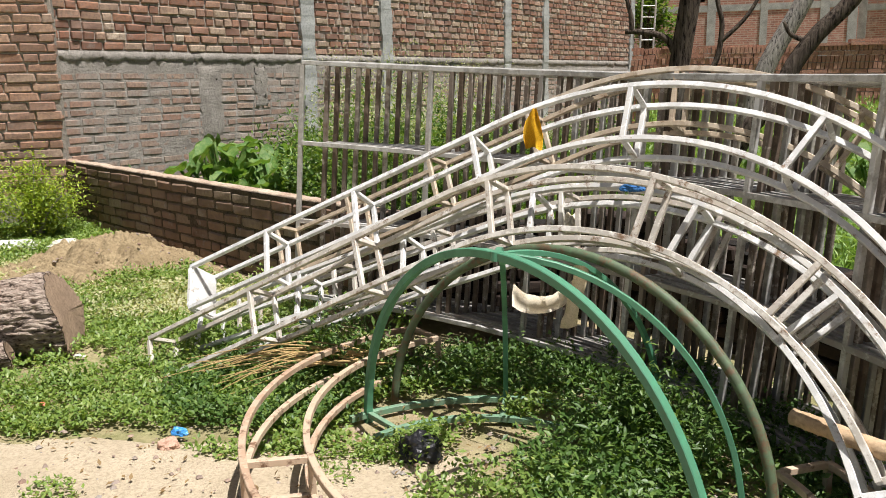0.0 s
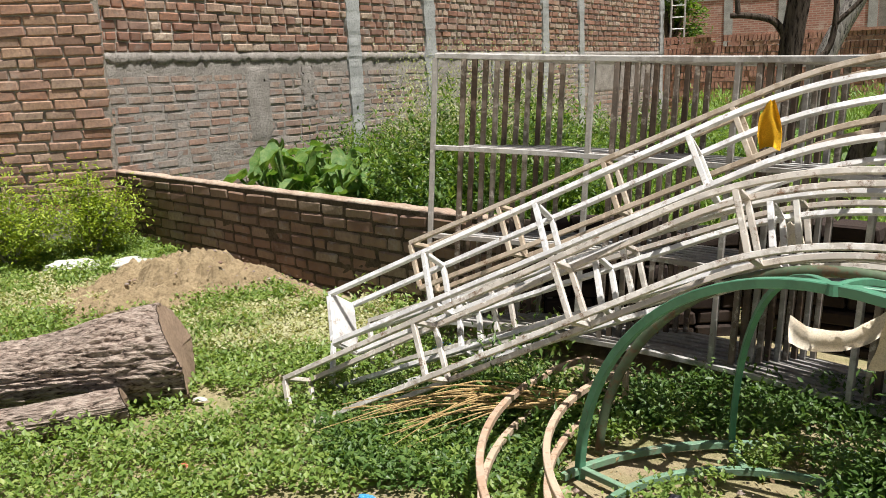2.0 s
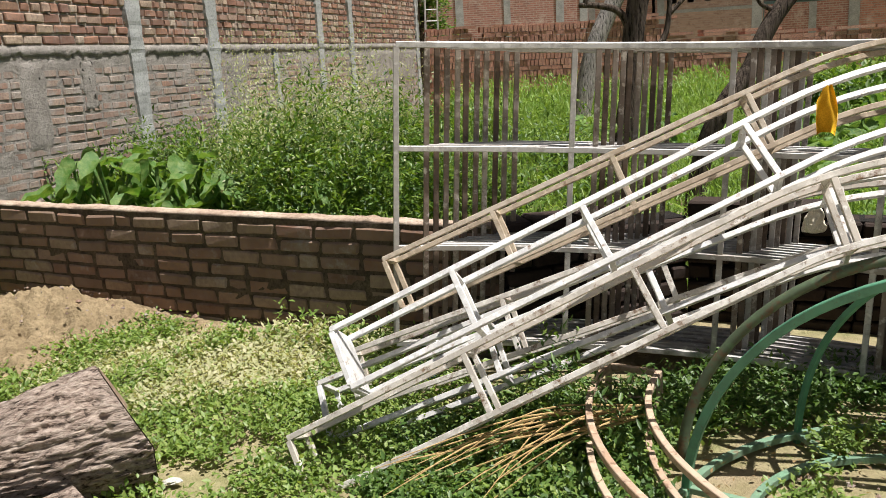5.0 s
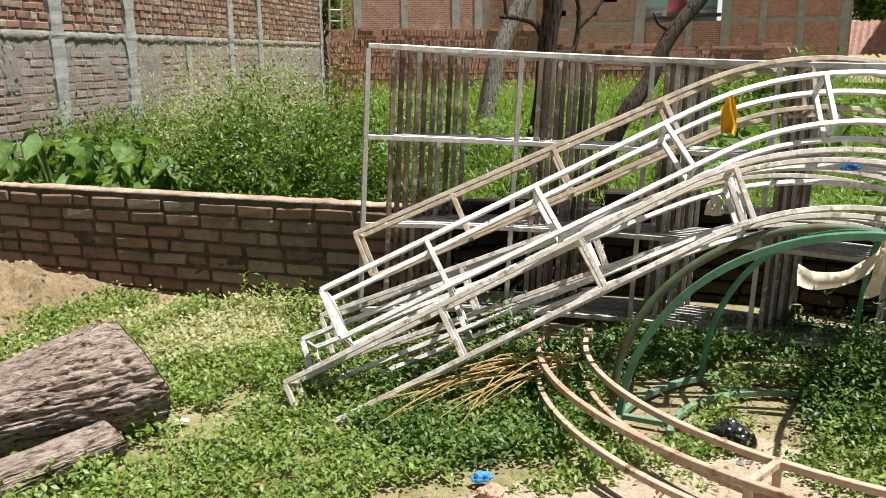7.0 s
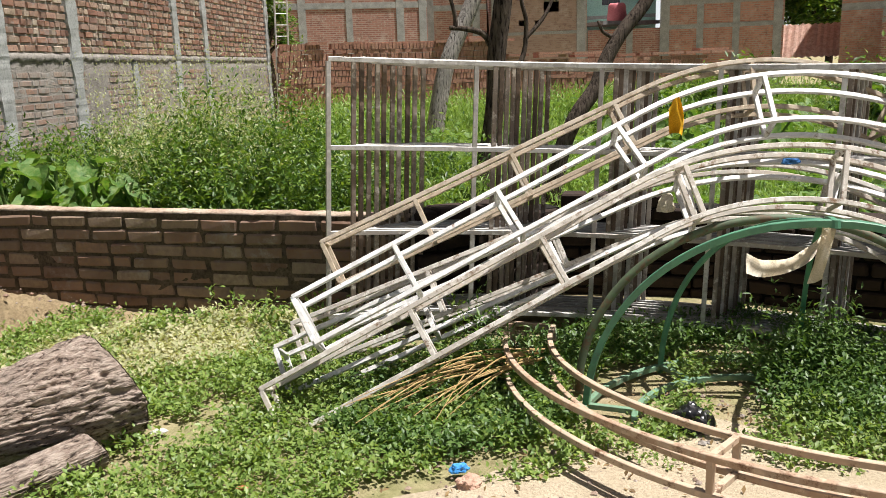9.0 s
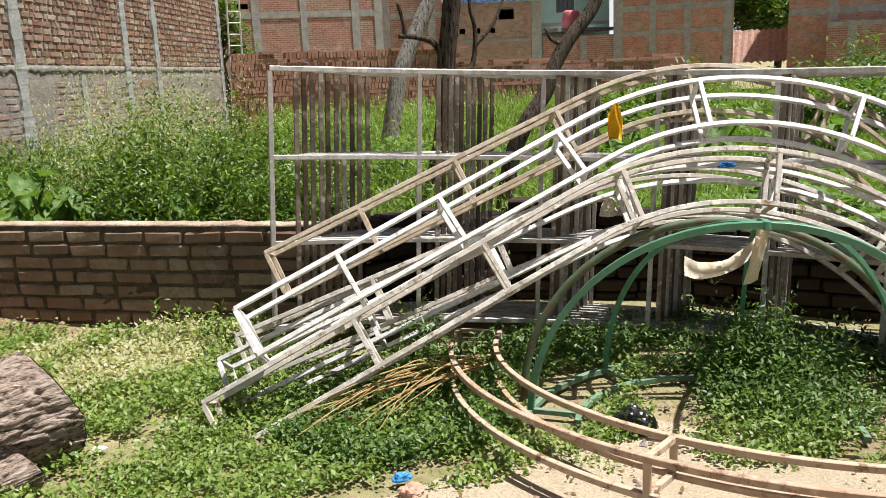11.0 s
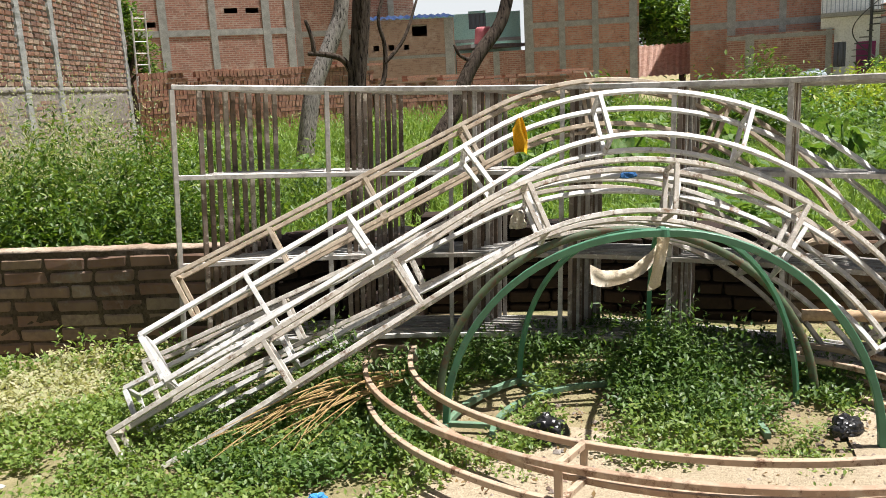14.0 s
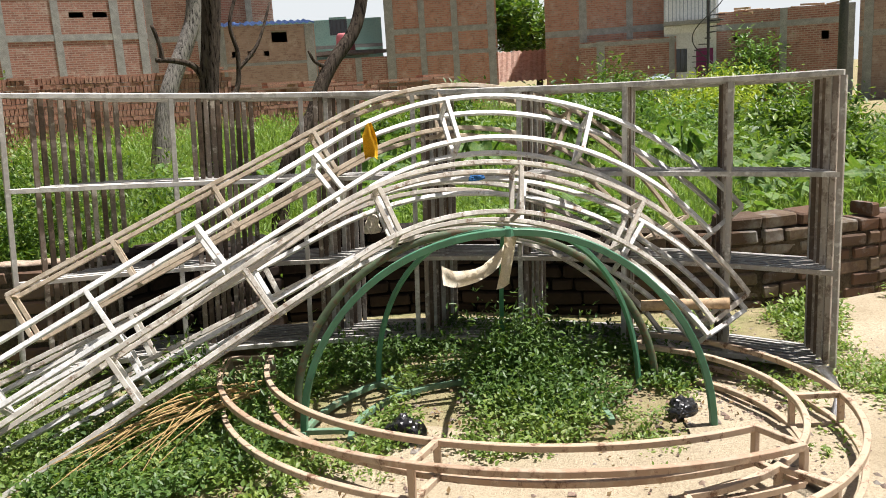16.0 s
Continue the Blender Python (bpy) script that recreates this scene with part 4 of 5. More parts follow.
def dry_leaves():
    def keep(x, y):
        return (((x + 2.2) / 1.0) ** 2 + ((y - 5.15) / 0.55) ** 2 < 1) & (wave(x, y, 4, 5) > -0.7) | ((((x + 4.3) / 0.6) ** 2 + ((y - 6.0) / 0.9) ** 2 < 1) & (wave(x, y, 4, 5) > 0))

    c = scatter(3600, (-5.0, -1.2, 4.0, 7.0), keep)
    p = rosettes(c, 7, 0.03, 0.03 + 0.05 * N.random(len(c)))
    tagged(leaves("pale_weeds", p, N.uniform(0.02, 0.042, len(p)), LEAF_DRY, None, 0.25, 0.55), "pale sun-bleached weeds at the foot of the low wall", "weeds", "", "stuff")


dry_leaves()


def sprigs(name, centres, heights, per, size, material, label, spread=0.05, aspect=0.3, up=0.4):
    """Upright stems with leaves along them; one mesh of stuff."""
    ps, ss = [], []
    for (x, y, z0), h in zip(centres, heights):
        lean = N.normal(0, 0.16, 2)
        t = N.uniform(0.12, 1.0, per)
        sp = spread * (1.15 - 0.6 * t)
        ps.append(np.c_[x + lean[0] * h * t * t + N.normal(0, 1, per) * sp, y + lean[1] * h * t * t + N.normal(0, 1, per) * sp, z0 + h * t])
        ss.append(size * N.uniform(0.55, 1.2, per) * (1.2 - 0.5 * t))
    return tagged(leaves(name, np.concatenate(ps), np.concatenate(ss), material, None, up, aspect), label, "weeds", "", "stuff")


def tall_weeds():
    # along the foot of the house, behind the low wall
    def keep(x, y):
        behind = (y - 8.06) * 0.783 + (x + 5.15) * 0.622 > 0.3 + 0.11 * np.clip(x + 5.15, 0, 6)
        out = (x + 5.17) * 0.912 - (y - 7.9) * 0.409 > 0.15
        return behind & out

    root = scatter(150, (-4.8, 1.2, 5.0, 14.0), lambda x, y: keep(x, y) & (N.random(len(x)) < np.exp(-((x + 5.17) * 0.912 - (y - 7.9) * 0.409) / 1.8)))
    tall = N.uniform(0.45, 1.25, len(root))
    c = np.repeat(root, 11, axis=0) + N.normal(0, 0.15, (len(root) * 11, 2))
    tall = np.repeat(tall, 11)
    ok = keep(c[:, 0], c[:, 1])
    c, tall = c[ok], tall[ok]
    d = (c[:, 0] + 5.17) * 0.912 - (c[:, 1] - 7.9) * 0.409
    w = ((c[:, 1] - 8.06) * 0.783 + (c[:, 0] + 5.15) * 0.622)
    h = (0.40 + 0.45 * N.random(len(c))) * tall * np.clip(0.55 + w * 0.18, 0.55, 1.15)
    sprigs("tall_weeds", np.c_[c, np.zeros(len(c))], h, 46, 0.10, LEAF_WEED, "tall green weeds behind the low wall along the house", 0.085, 0.36)
    # the dense mound of feathery weeds at the near end of the house
    root = scatter(70, (-2.5, -0.1, 6.4, 9.2), lambda x, y: keep(x, y) & (((x + 1.35) / 1.0) ** 2 + ((y - 7.7) / 1.3) ** 2 < 1))
    bulk = 1 - 0.55 * (((root[:, 0] + 1.35) / 1.0) ** 2 + ((root[:, 1] - 7.7) / 1.3) ** 2)
    c = np.repeat(root, 7, axis=0) + N.normal(0, 0.09, (len(root) * 7, 2))
    h = 1.5 * np.repeat(bulk * N.uniform(0.75, 1.2, len(root)), 7) * N.uniform(0.75, 1.08, len(c))
    sprigs("weed_mound", np.c_[c, np.zeros(len(c))], h, 60, 0.085, LEAF_WEED, "dense mound of dark green feathery weeds behind the low wall", 0.075, 0.36)
    tips = np.repeat(c, 2, axis=0) + N.normal(0, 0.09, (len(c) * 2, 2))
    hh = np.repeat(h, 2) * N.uniform(0.8, 1.12, len(tips))
    ok = keep(tips[:, 0], tips[:, 1])
    tagged(leaves("weed_flowers", np.c_[tips, hh][ok], N.uniform(0.015, 0.035, int(ok.sum())), LEAF_SEED, None, 0.5, 0.9), "tiny pale flower heads on the dark weed mound", "flowers", "", "stuff")
    c = scatter(260, (-4.2, 0.6, 6.5, 14.0), lambda x, y: keep(x, y) & (((x + 1.65) / 0.9) ** 2 + ((y - 9.0) / 1.6) ** 2 < 1))
    sprigs("seeding_weeds", np.c_[c, np.full(len(c), 0.5)], 0.6 + 0.85 * N.random(len(c)), 38, 0.042, LEAF_SEED, "tall dry seeding weeds in front of the house wall", 0.09, 0.4, 0.8)
    # the open field
    near_c = scatter(2600, (1.6, 11.0, 3.2, 9.0), lambda x, y: (y > 5.9 - 0.75 * np.clip(x, 0, 3.6)) & (y > 3.45))
    c = scatter(5200, (-1.6, 14.0, 4.9, 19.0), lambda x, y: ((x + 5.17) * 0.912 - (y - 7.9) * 0.409 > 1.4) & (y > np.where(x < -0.75, 8.25 - (x + 5.2) * 0.654, np.where(x < 1.2, 5.42, 5.3 - 0.35 * x))) & (N.random(len(x)) < 1.2 - 0.05 * y))
    c = np.concatenate([near_c, c])
    far = scatter(900, (1.2, 13.0, 15.0, 18.6), lambda x, y: y < 18.9 - 0.07 * x)
    sprigs("field_edge_grass", np.c_[far, np.zeros(len(far))], 0.6 + 0.45 * N.random(len(far)), 40, 0.17, LEAF_GRASS, "taller green grass before the brick stacks", 0.20, 0.16, 0.9)
    sprigs("field_grass", np.c_[c, np.zeros(len(c))], 0.22 + 0.30 * N.random(len(c)), 34, 0.11, LEAF_GRASS, "bright green grass of the open field", 0.13, 0.14, 0.9)


tall_weeds()


def vines():
    """Broad-leaved creepers over the field beyond the frames."""
    c = scatter(6500, (1.8, 13.0, 3.6, 13.0), lambda x, y: (y > 6.2 - 0.75 * np.clip(x, 0, 3.4)) & (wave(x, y, 1.1, 2) > -0.25))
    z = 0.22 + 0.30 * (wave(c[:, 0], c[:, 1], 0.9, 5) + 0.7).clip(0, 1.4) * N.uniform(0.4, 1.0, len(c))
    tagged(broad_leaves("broad_vines", np.c_[c, z], N.uniform(0.07, 0.17, len(c)), LEAF_TARO), "bright broad-leaved creeping plants in the open field", "plants", "", "stuff")


vines()


def taro(place, scale, seed, leaves_n=6):
    """A clump of big heart-shaped leaves on fleshy stalks."""
    r = random.Random(seed)
    t = thing("taro_plant", place, "clump of large bright green heart-shaped taro leaves", "plant", "taro plants")
    for i in range(leaves_n):
        a = 2 * math.pi * (i + r.random() * 0.7) / leaves_n
        h = scale * r.uniform(0.45, 1.0)
        out = Vector((math.cos(a), math.sin(a), 0)) * scale * r.uniform(0.08, 0.38)
        top = out + Vector((0, 0, h))
        bm = bmesh.new()
        pipe(bm, smooth_line([(0, 0, 0), out * 0.4 + Vector((0, 0, h * 0.6)), top], 4), [0.012 * scale + 0.004] * 9, 6)
        part("stalk", bm, LEAF_TARO, t, "", True)
        bm = bmesh.new()
        d = Vector((math.cos(a), math.sin(a), -r.uniform(-0.5, 1.9))).normalized()
        s = Vector((-math.sin(a), math.cos(a), 0))
        n = s.cross(d).normalized() * -1
        L = scale * r.uniform(0.16, 0.34)
        rows = []
        for u, w, dz in ((-0.30, 0.20, 0.0), (-0.15, 0.36, 0.01), (0.08, 0.42, 0.02), (0.35, 0.36, 0.0), (0.62, 0.22, -0.05), (0.85, 0.09, -0.10), (1.0, 0.004, -0.14)):
            row = []
            for q in (-1, -0.5, 0, 0.5, 1):
                notch = -0.0 if u > -0.1 or abs(q) > 0.2 else 0.16
                row.append(bm.verts.new(top + d * L * (u + notch) + s * L * w * q + n * L * (0.22 * abs(q) + dz + 0.05 * math.sin(11 * u + 4 * abs(q)))))
            rows.append(row)
        for p, q in zip(rows, rows[1:]):
            for j in range(4):
                bm.faces.new((p[j], p[j + 1], q[j + 1], q[j]))
        ob = part("leaf", bm, LEAF_TARO, t, "", True)
    return t


for i, (x, y, s) in enumerate(((-3.55, 7.35, 1.0), (-3.2, 7.15, 0.9), (-2.85, 6.95, 0.85), (-2.5, 6.75, 0.8), (-3.85, 7.7, 0.95), (-3.0, 7.5, 0.95), (-2.1, 6.45, 0.75), (-2.6, 7.1, 0.85), (-3.35, 7.05, 0.7), (-2.95, 6.85, 0.65), (-2.3, 6.7, 0.7), (-1.85, 6.35, 0.6), (-2.75, 7.35, 0.75), (-3.6, 7.75, 0.8), (-1.0, 7.2, 0.5), (3.0, 8.6, 0.9), (3.8, 7.8, 0.95), (4.8, 8.4, 1.0), (5.4, 7.2, 0.95), (6.1, 8.2, 1.0), (4.4, 9.6, 1.0), (6.6, 6.6, 0.9), (2.2, 9.8, 0.8), (5.5, 9.4, 1.0))):
    taro((x + (0.30 if x < 0 else 0), y + (0.42 if x < 0 else 0), 0), s * 0.92, 100 + i, 11)


def bush(name, centre, radius, height, n, size, material, label, seed, category="bush"):
    """A leafy shrub: stems from one root and a crown of many small leaves in uneven clumps."""
    t = thing(name, centre, label, category)
    r = random.Random(seed)
    tips = []
    for i in range(16):
        a, e = r.uniform(0, 6.28), r.uniform(0.1, 1.0)
        tip = Vector((math.cos(a) * radius * e, math.sin(a) * radius * e, height * r.uniform(0.45, 1.0) * (1.1 - 0.45 * e)))
        bm = bmesh.new()
        pipe(bm, smooth_line([(0, 0, 0), tip * 0.5 + Vector((0, 0, height * 0.08)), tip], 3), [0.012, 0.011, 0.01, 0.009, 0.008, 0.006, 0.004], 5)
        part("stem", bm, BARK_PALE, t)
        tips.append(tip)
    tp = np.array([list(q) for q in tips])
    k = N.integers(0, len(tp), n)
    f = N.uniform(0.35, 1.08, n)[:, None]
    pos = tp[k] * f + N.normal(0, 1, (n, 3)) * radius * np.array([0.17, 0.17, 0.13])
    pos[:, 2] = np.abs(pos[:, 2])
    leaves("crown", pos, size * N.uniform(0.6, 1.25, n), material, t, 0.3, 0.42)
    return t


bush("yellow_green_bush", (-4.85, 7.0, 0), 0.48, 0.92, 6000, 0.045, LEAF_BUSH, "sunlit yellow-green bush at the wall corner", 71)
bush("yellow_green_bush", (-5.4, 6.65, 0), 0.6, 0.88, 7000, 0.045, LEAF_BUSH, "sunlit yellow-green bush beside the side wall", 72)
for i, (x, y, rr, h, mat) in enumerate(((8.3, 9.6, 1.3, 1.0, LEAF_WEED), (10.5, 10.6, 1.5, 1.15, LEAF_TREE), (12.2, 8.2, 1.4, 0.95, LEAF_WEED), (9.8, 6.8, 1.1, 0.85, LEAF_WEED), (14.0, 11.5, 1.4, 1.15, LEAF_BUSH), (6.0, 12.5, 1.2, 1.0, LEAF_WEED), (8.4, 13.6, 1.4, 1.2, LEAF_WEED), (7.4, 5.4, 0.8, 0.6, LEAF_WEED), (10.8, 5.0, 0.9, 0.7, LEAF_WEED))):
    bush("field_shrub", (x, y, 0), rr, h, 5200, 0.14, mat, "green leafy shrub in the open field", 80 + i)

# ---- trees ----


def limb(parent, pts, r0, r1, material, name="limb", k=5):
    bm = bmesh.new()
    line = smooth_line(pts, k)
    pipe(bm, line, [r0 + (r1 - r0) * i / (len(line) - 1) for i in range(len(line))], 9)
    return part(name, bm, material, parent, "", True)


t1 = thing("bare_tree", (1.0, 7.97, 0), "dark crooked trunk of a pruned tree with bare branches", "tree")
limb(t1, [(-0.15, 0, -0.05), (-0.02, 0.02, 0.5), (0.06, 0, 0.85), (0.11, 0, 1.2), (0.13, 0, 1.6), (0.19, -0.04, 2.1), (0.26, -0.08, 2.8), (0.4, 0.0, 3.6)], 0.10, 0.085, BARK_TREE, "trunk")
limb(t1, [(0.12, 0, 1.6), (0.0, -0.02, 1.80), (-0.2, -0.04, 1.86), (-0.36, -0.04, 1.87)], 0.035, 0.022, BARK_TREE)
limb(t1, [(-0.30, -0.04, 1.86), (-0.31, -0.04, 2.0), (-0.36, -0.04, 2.18)], 0.024, 0.016, BARK_TREE)
limb(t1, [(0.17, 0.02, 1.45), (0.42, 0.05, 1.55), (0.48, 0.05, 1.9), (0.43, 0.05, 2.2), (0.6, 0.1, 2.6)], 0.03, 0.015, BARK_TREE)
limb(t1, [(0.46, 0.05, 1.75), (0.7, 0.05, 2.0), (0.9, 0.1, 2.4)], 0.022, 0.012, BARK_TREE)
t2 = thing("bare_tree", (1.5, 7.3, 0), "leaning dark tree trunk without leaves", "tree")
limb(t2, [(-0.1, 0.1, -0.05), (-0.02, 0.06, 0.6), (0.12, 0, 1.0), (0.34, 0, 1.28), (0.46, 0, 1.55), (0.62, 0, 1.78), (0.9, 0, 2.1), (1.05, 0, 2.6), (1.2, 0, 3.3)], 0.085, 0.055, BARK_TREE, "trunk")
limb(t2, [(0.55, 0, 1.72), (0.42, 0, 1.78), (0.36, 0, 1.88)], 0.022, 0.012, BARK_TREE)
t3 = thing("pale_tree", (2.84, 14.0, 0), "slender pale grey tree trunk leaning in the field", "tree")
limb(t3, [(-0.30, 0, -0.05), (-0.16, 0, 0.8), (0.05, 0, 1.6), (0.50, 0, 2.5), (0.66, 0, 3.0), (0.85, 0, 4.4)], 0.16, 0.12, BARK_PALE, "trunk")
# ---- far houses ----


def far_brick(name, a, b):
    m = Mat(name, 0.95, 0, 0.1).world_co()
    bt = m.t.nodes.new("ShaderNodeTexBrick")
    sep = m.t.nodes.new("ShaderNodeSeparateXYZ")
    com = m.t.nodes.new("ShaderNodeCombineXYZ")
    add = m.t.nodes.new("ShaderNodeMath")
    add.operation = "SUBTRACT"
    m.link(m.co, sep.inputs[0])
    m.link(sep.outputs[0], add.inputs[0])
    m.link(sep.outputs[1], add.inputs[1])
    m.link(add.outputs[0], com.inputs[0])
    m.link(sep.outputs[2], com.inputs[1])
    m.link(com.outputs[0], bt.inputs["Vector"])
    for key, c in (("Color1", a), ("Color2", b), ("Mortar", (0.36, 0.28, 0.235))):
        bt.inputs[key].default_value = (*c, 1)
    bt.inputs["Scale"].default_value, bt.inputs["Brick Width"].default_value, bt.inputs["Row Height"].default_value = 1.0, 0.28, 0.078
    bt.inputs["Mortar Size"].default_value = 0.016
    c = m.mix(m.step(m.noise(2.2, 8, 0.75), 0.52, 0.74), bt.outputs["Color"], (0.50, 0.42, 0.36))
    m.color(m.mix(m.step(m.noise(5, 8, 0.8), 0.52, 0.72), c, (0.17, 0.10, 0.08)))
    m.bump(bt.outputs["Fac"], -0.5, 0.02)
    return m.m


FAR_RED = far_brick("far_red_brick", (0.50, 0.245, 0.175), (0.38, 0.17, 0.12))
FAR_BROWN = far_brick("far_brown_brick", (0.38, 0.18, 0.14), (0.25, 0.115, 0.09))
FAR_GREY = far_brick("far_greyed_brick", (0.30, 0.20, 0.165), (0.42, 0.30, 0.245))


def building(p0, p1, height, depth, wall, label, columns=(), beams=(), holes=(), base=0.0, windows=(), parapet=0.0):
    """A far house: front wall from p0 to p1 with columns, beams, holes and windows let into it."""
    m, l = wall_frame(p0, p1)
    b = thing("brick_building", m, label, "building")
    # the front wall in strips round its openings
    cuts = [(x - w / 2, x + w / 2, z, z + h) for x, z, w, h in list(holes) + list(windows)]
    xs = sorted({0.0, l, *[c[0] for c in cuts], *[c[1] for c in cuts]})
    panels = [((0, 0.23, base - 0.1), (0.23, depth, height)), ((l - 0.23, 0.23, base - 0.1), (l, depth, height)), ((0.23, depth - 0.23, base - 0.1), (l - 0.23, depth, height))]
    for x0, x1 in zip(xs, xs[1:]):
        mid = (x0 + x1) / 2
        z = base - 0.1
        for c in sorted((c for c in cuts if c[0] < mid < c[1]), key=lambda c: c[2]):
            panels.append(((x0, 0, z), (x1, 0.23, c[2])))
            z = c[3]
        panels.append(((x0, 0, z), (x1, 0.23, height)))
    for lo, hi in panels:
        bm = bmesh.new()
        box(bm, lo, hi)
        part("wall", bm, wall, b)
    bm = bmesh.new()
    box(bm, (0.23, 0.23, height - 0.25), (l - 0.23, depth - 0.23, height - 0.1))
    part("roof", bm, CONCRETE, b)
    for x, w in columns:
        bm = bmesh.new()
        box(bm, (x - w / 2, -0.035, base), (x + w / 2, -0.001, height + parapet))
        part("column", bm, CONCRETE, b)
    for z, h in beams:
        bm = bmesh.new()
        box(bm, (0, -0.025, z), (l, -0.002, z + h))
        part("beam", bm, CONCRETE, b)
    for x, z, w, h in windows:
        bm = bmesh.new()
        box(bm, (x - w / 2, 0.10, z), (x + w / 2, 0.13, z + h))
        pane = part("window", bm, GLASS_DARK, b, "dark window pane")
        bm = bmesh.new()
        for q in range(4):
            xx = x - w / 2 + w * (q + 0.5) / 4
            box(bm, (xx - 0.015, 0.05, z), (xx + 0.015, 0.08, z + h))
        part("grille", bm, POLE_STEEL, b)
    return b


building((-3.0, 33.6), (8.9, 32.2), 9.0, 6, FAR_BROWN, "tall brown brick house with grey concrete columns and beams", [(0.2, 0.3), (4.0, 0.25), (7.1, 0.3), (8.9, 0.25), (10.9, 0.3), (11.8, 0.3)], [(3.75, 0.22), (5.3, 0.25)], [(6.6, 4.1, 0.5, 0.2), (9.6, 4.55, 0.5, 0.2), (10.4, 4.55, 0.5, 0.2), (4.6, 4.5, 0.5, 0.2)])
building((11.2, 31.2), (14.6, 29.7), 4.05, 5, FAR_GREY, "greyish brick house with small vent holes and a blue tarpaulin roof", [(0.15, 0.25), (3.5, 0.35)], [(2.55, 0.12)], [(0.6, 2.9, 0.22, 0.22), (1.2, 2.9, 0.22, 0.22), (2.35, 3.4, 0.6, 0.45), (1.8, 2.9, 0.2, 0.2)])
building((8.9, 32.4), (11.1, 31.4), 9.0, 4, FAR_BROWN, "brick house part set back between two columns", [(0.15, 0.35), (2.0, 0.3)], [(3.6, 0.2)])
building((10.4, 40.5), (17.0, 37.8), 7.0, 5, FAR_BROWN, "brown brick house rising behind the tarpaulin roof", [(0.2, 0.3), (3.0, 0.3), (6.0, 0.3)], [(4.6, 0.22)])
building((14.7, 29.8), (17.5, 28.2), 2.65, 0.6, FAR_BROWN, "low brick boundary wall between the houses", [(1.6, 0.25)], [])
building((15.3, 36.0), (20.0, 33.0), 4.6, 5, MINT, "pale mint-green plastered house behind the brick houses", [], [(3.3, 0.15)], [], 0, [(1.2, 3.6, 0.9, 0.8), (3.6, 3.9, 0.8, 0.8)])
building((17.1, 28.4), (20.6, 25.7), 9.5, 5, FAR_RED, "red brick tower house with grey concrete column grid", [(0.15, 0.35), (1.45, 0.25), (2.75, 0.25), (4.2, 0.3)], [(3.45, 0.2), (2.55, 0.16), (5.2, 0.22), (6.6, 0.2)])
building((22.2, 24.6), (25.2, 20.9), 6.2, 6, FAR_RED, "red brick house with concrete floor bands", [(1.5, 0.3), (3.3, 0.25)], [(2.95, 0.25), (5.3, 0.25)])
building((22.0, 22.6), (24.2, 19.8), 2.65, 1.4, FAR_BROWN, "low brown brick annexe with a flat roof", [(0.8, 0.3), (3.4, 0.2)], [(2.45, 0.15)])
building((24.0, 20.2), (25.1, 18.7), 4.4, 4, WHITEWASH, "white-washed house with a grilled window and a balcony", [], [], [], 0, [(0.50, 1.33, 0.66, 0.85)])
building((25.4, 19.6), (28.2, 15.2), 3.4, 5, FAR_BROWN, "brown brick house with small openings and rubble on the roof", [(0.3, 0.25), (2.9, 0.25), (5.1, 0.3)], [(2.75, 0.2)], [(1.4, 2.35, 0.45, 0.22), (4.3, 2.2, 0.25, 0.3)])
building((28.2, 15.0), (29.5, 9.0), 5.2, 5, FAR_GREY, "greyish brick house beyond the pole", [(0.3, 0.3), (3.0, 0.3)], [(2.2, 0.2)], [(1.2, 1.5, 0.5, 0.35)])


def corrugated(name, place, w, d, rise, material, label, category):
    """A ribbed sheet sloping back."""
    bm = bmesh.new()
    rows = []
    for j in range(9):
        rows.append([bm.verts.new((w * i / 60, d * j / 8, rise * j / 8 + 0.03 * math.sin(i * 1.57) + 0.04 * noise.noise(Vector((i * 0.2, j, 0))))) for i in range(61)])
    for p, q in zip(rows, rows[1:]):
        for i in range(60):
            bm.faces.new((p[i], p[i + 1], q[i + 1], q[i]))
    bmesh.ops.solidify(bm, geom=bm.faces[:], thickness=0.03)
    ob = part(name, bm, material)
    ob.matrix_world = place
    return tagged(ob, label, category)


m, l = wall_frame((11.1, 31.1), (14.7, 29.5))
corrugated("tarpaulin", m @ Matrix.Translation((-0.1, -0.25, 4.07)), 3.9, 3.0, 0.35, TARP_BLUE, "dark blue tarpaulin sheet on a brick house roof", "tarpaulin")
m, l = wall_frame((20.6, 26.6), (23.0, 24.2))
corrugated("tiled_roof", m @ Matrix.Translation((0, 0, 1.35)), 3.4, 1.7, 1.25, TILE_ROOF, "old red clay tile roof of a low house", "roof")


def pole(place, height):
    bm = bmesh.new()
    pipe(bm, [(0, 0, -0.1), (0.01, 0, height * 0.5), (0.0, 0, height)], [0.10, 0.09, 0.075], 10)
    ob = part("utility_pole", bm, POLE_STEEL, None, "", True)
    ob.location = place
    return tagged(ob, "dark grey utility pole beside the houses", "pole")


pole((15.8, 9.3, 0), 7)


def water_tank(place, r, h):
    t = thing("water_tank", place, "grey plastic water tank standing on the ground", "tank")
    bm = bmesh.new()
    pipe(bm, [(0, 0, 0), (0, 0, h * 0.3), (0, 0, h * 0.32), (0, 0, h * 0.6), (0, 0, h * 0.62), (0, 0, h * 0.9), (0, 0, h)], [r, r, r * 0.96, r * 0.96, r, r, r * 0.8], 20)
    part("barrel", bm, TANK_GREY, t, "", True)
    bm = bmesh.new()
    bmesh.ops.create_cone(bm, cap_ends=True, segments=18, radius1=r * 0.45, radius2=r * 0.4, depth=0.08, matrix=Matrix.Translation((0, 0, h + 0.03)))
    part("lid", bm, TANK_GREY, t)
    return t


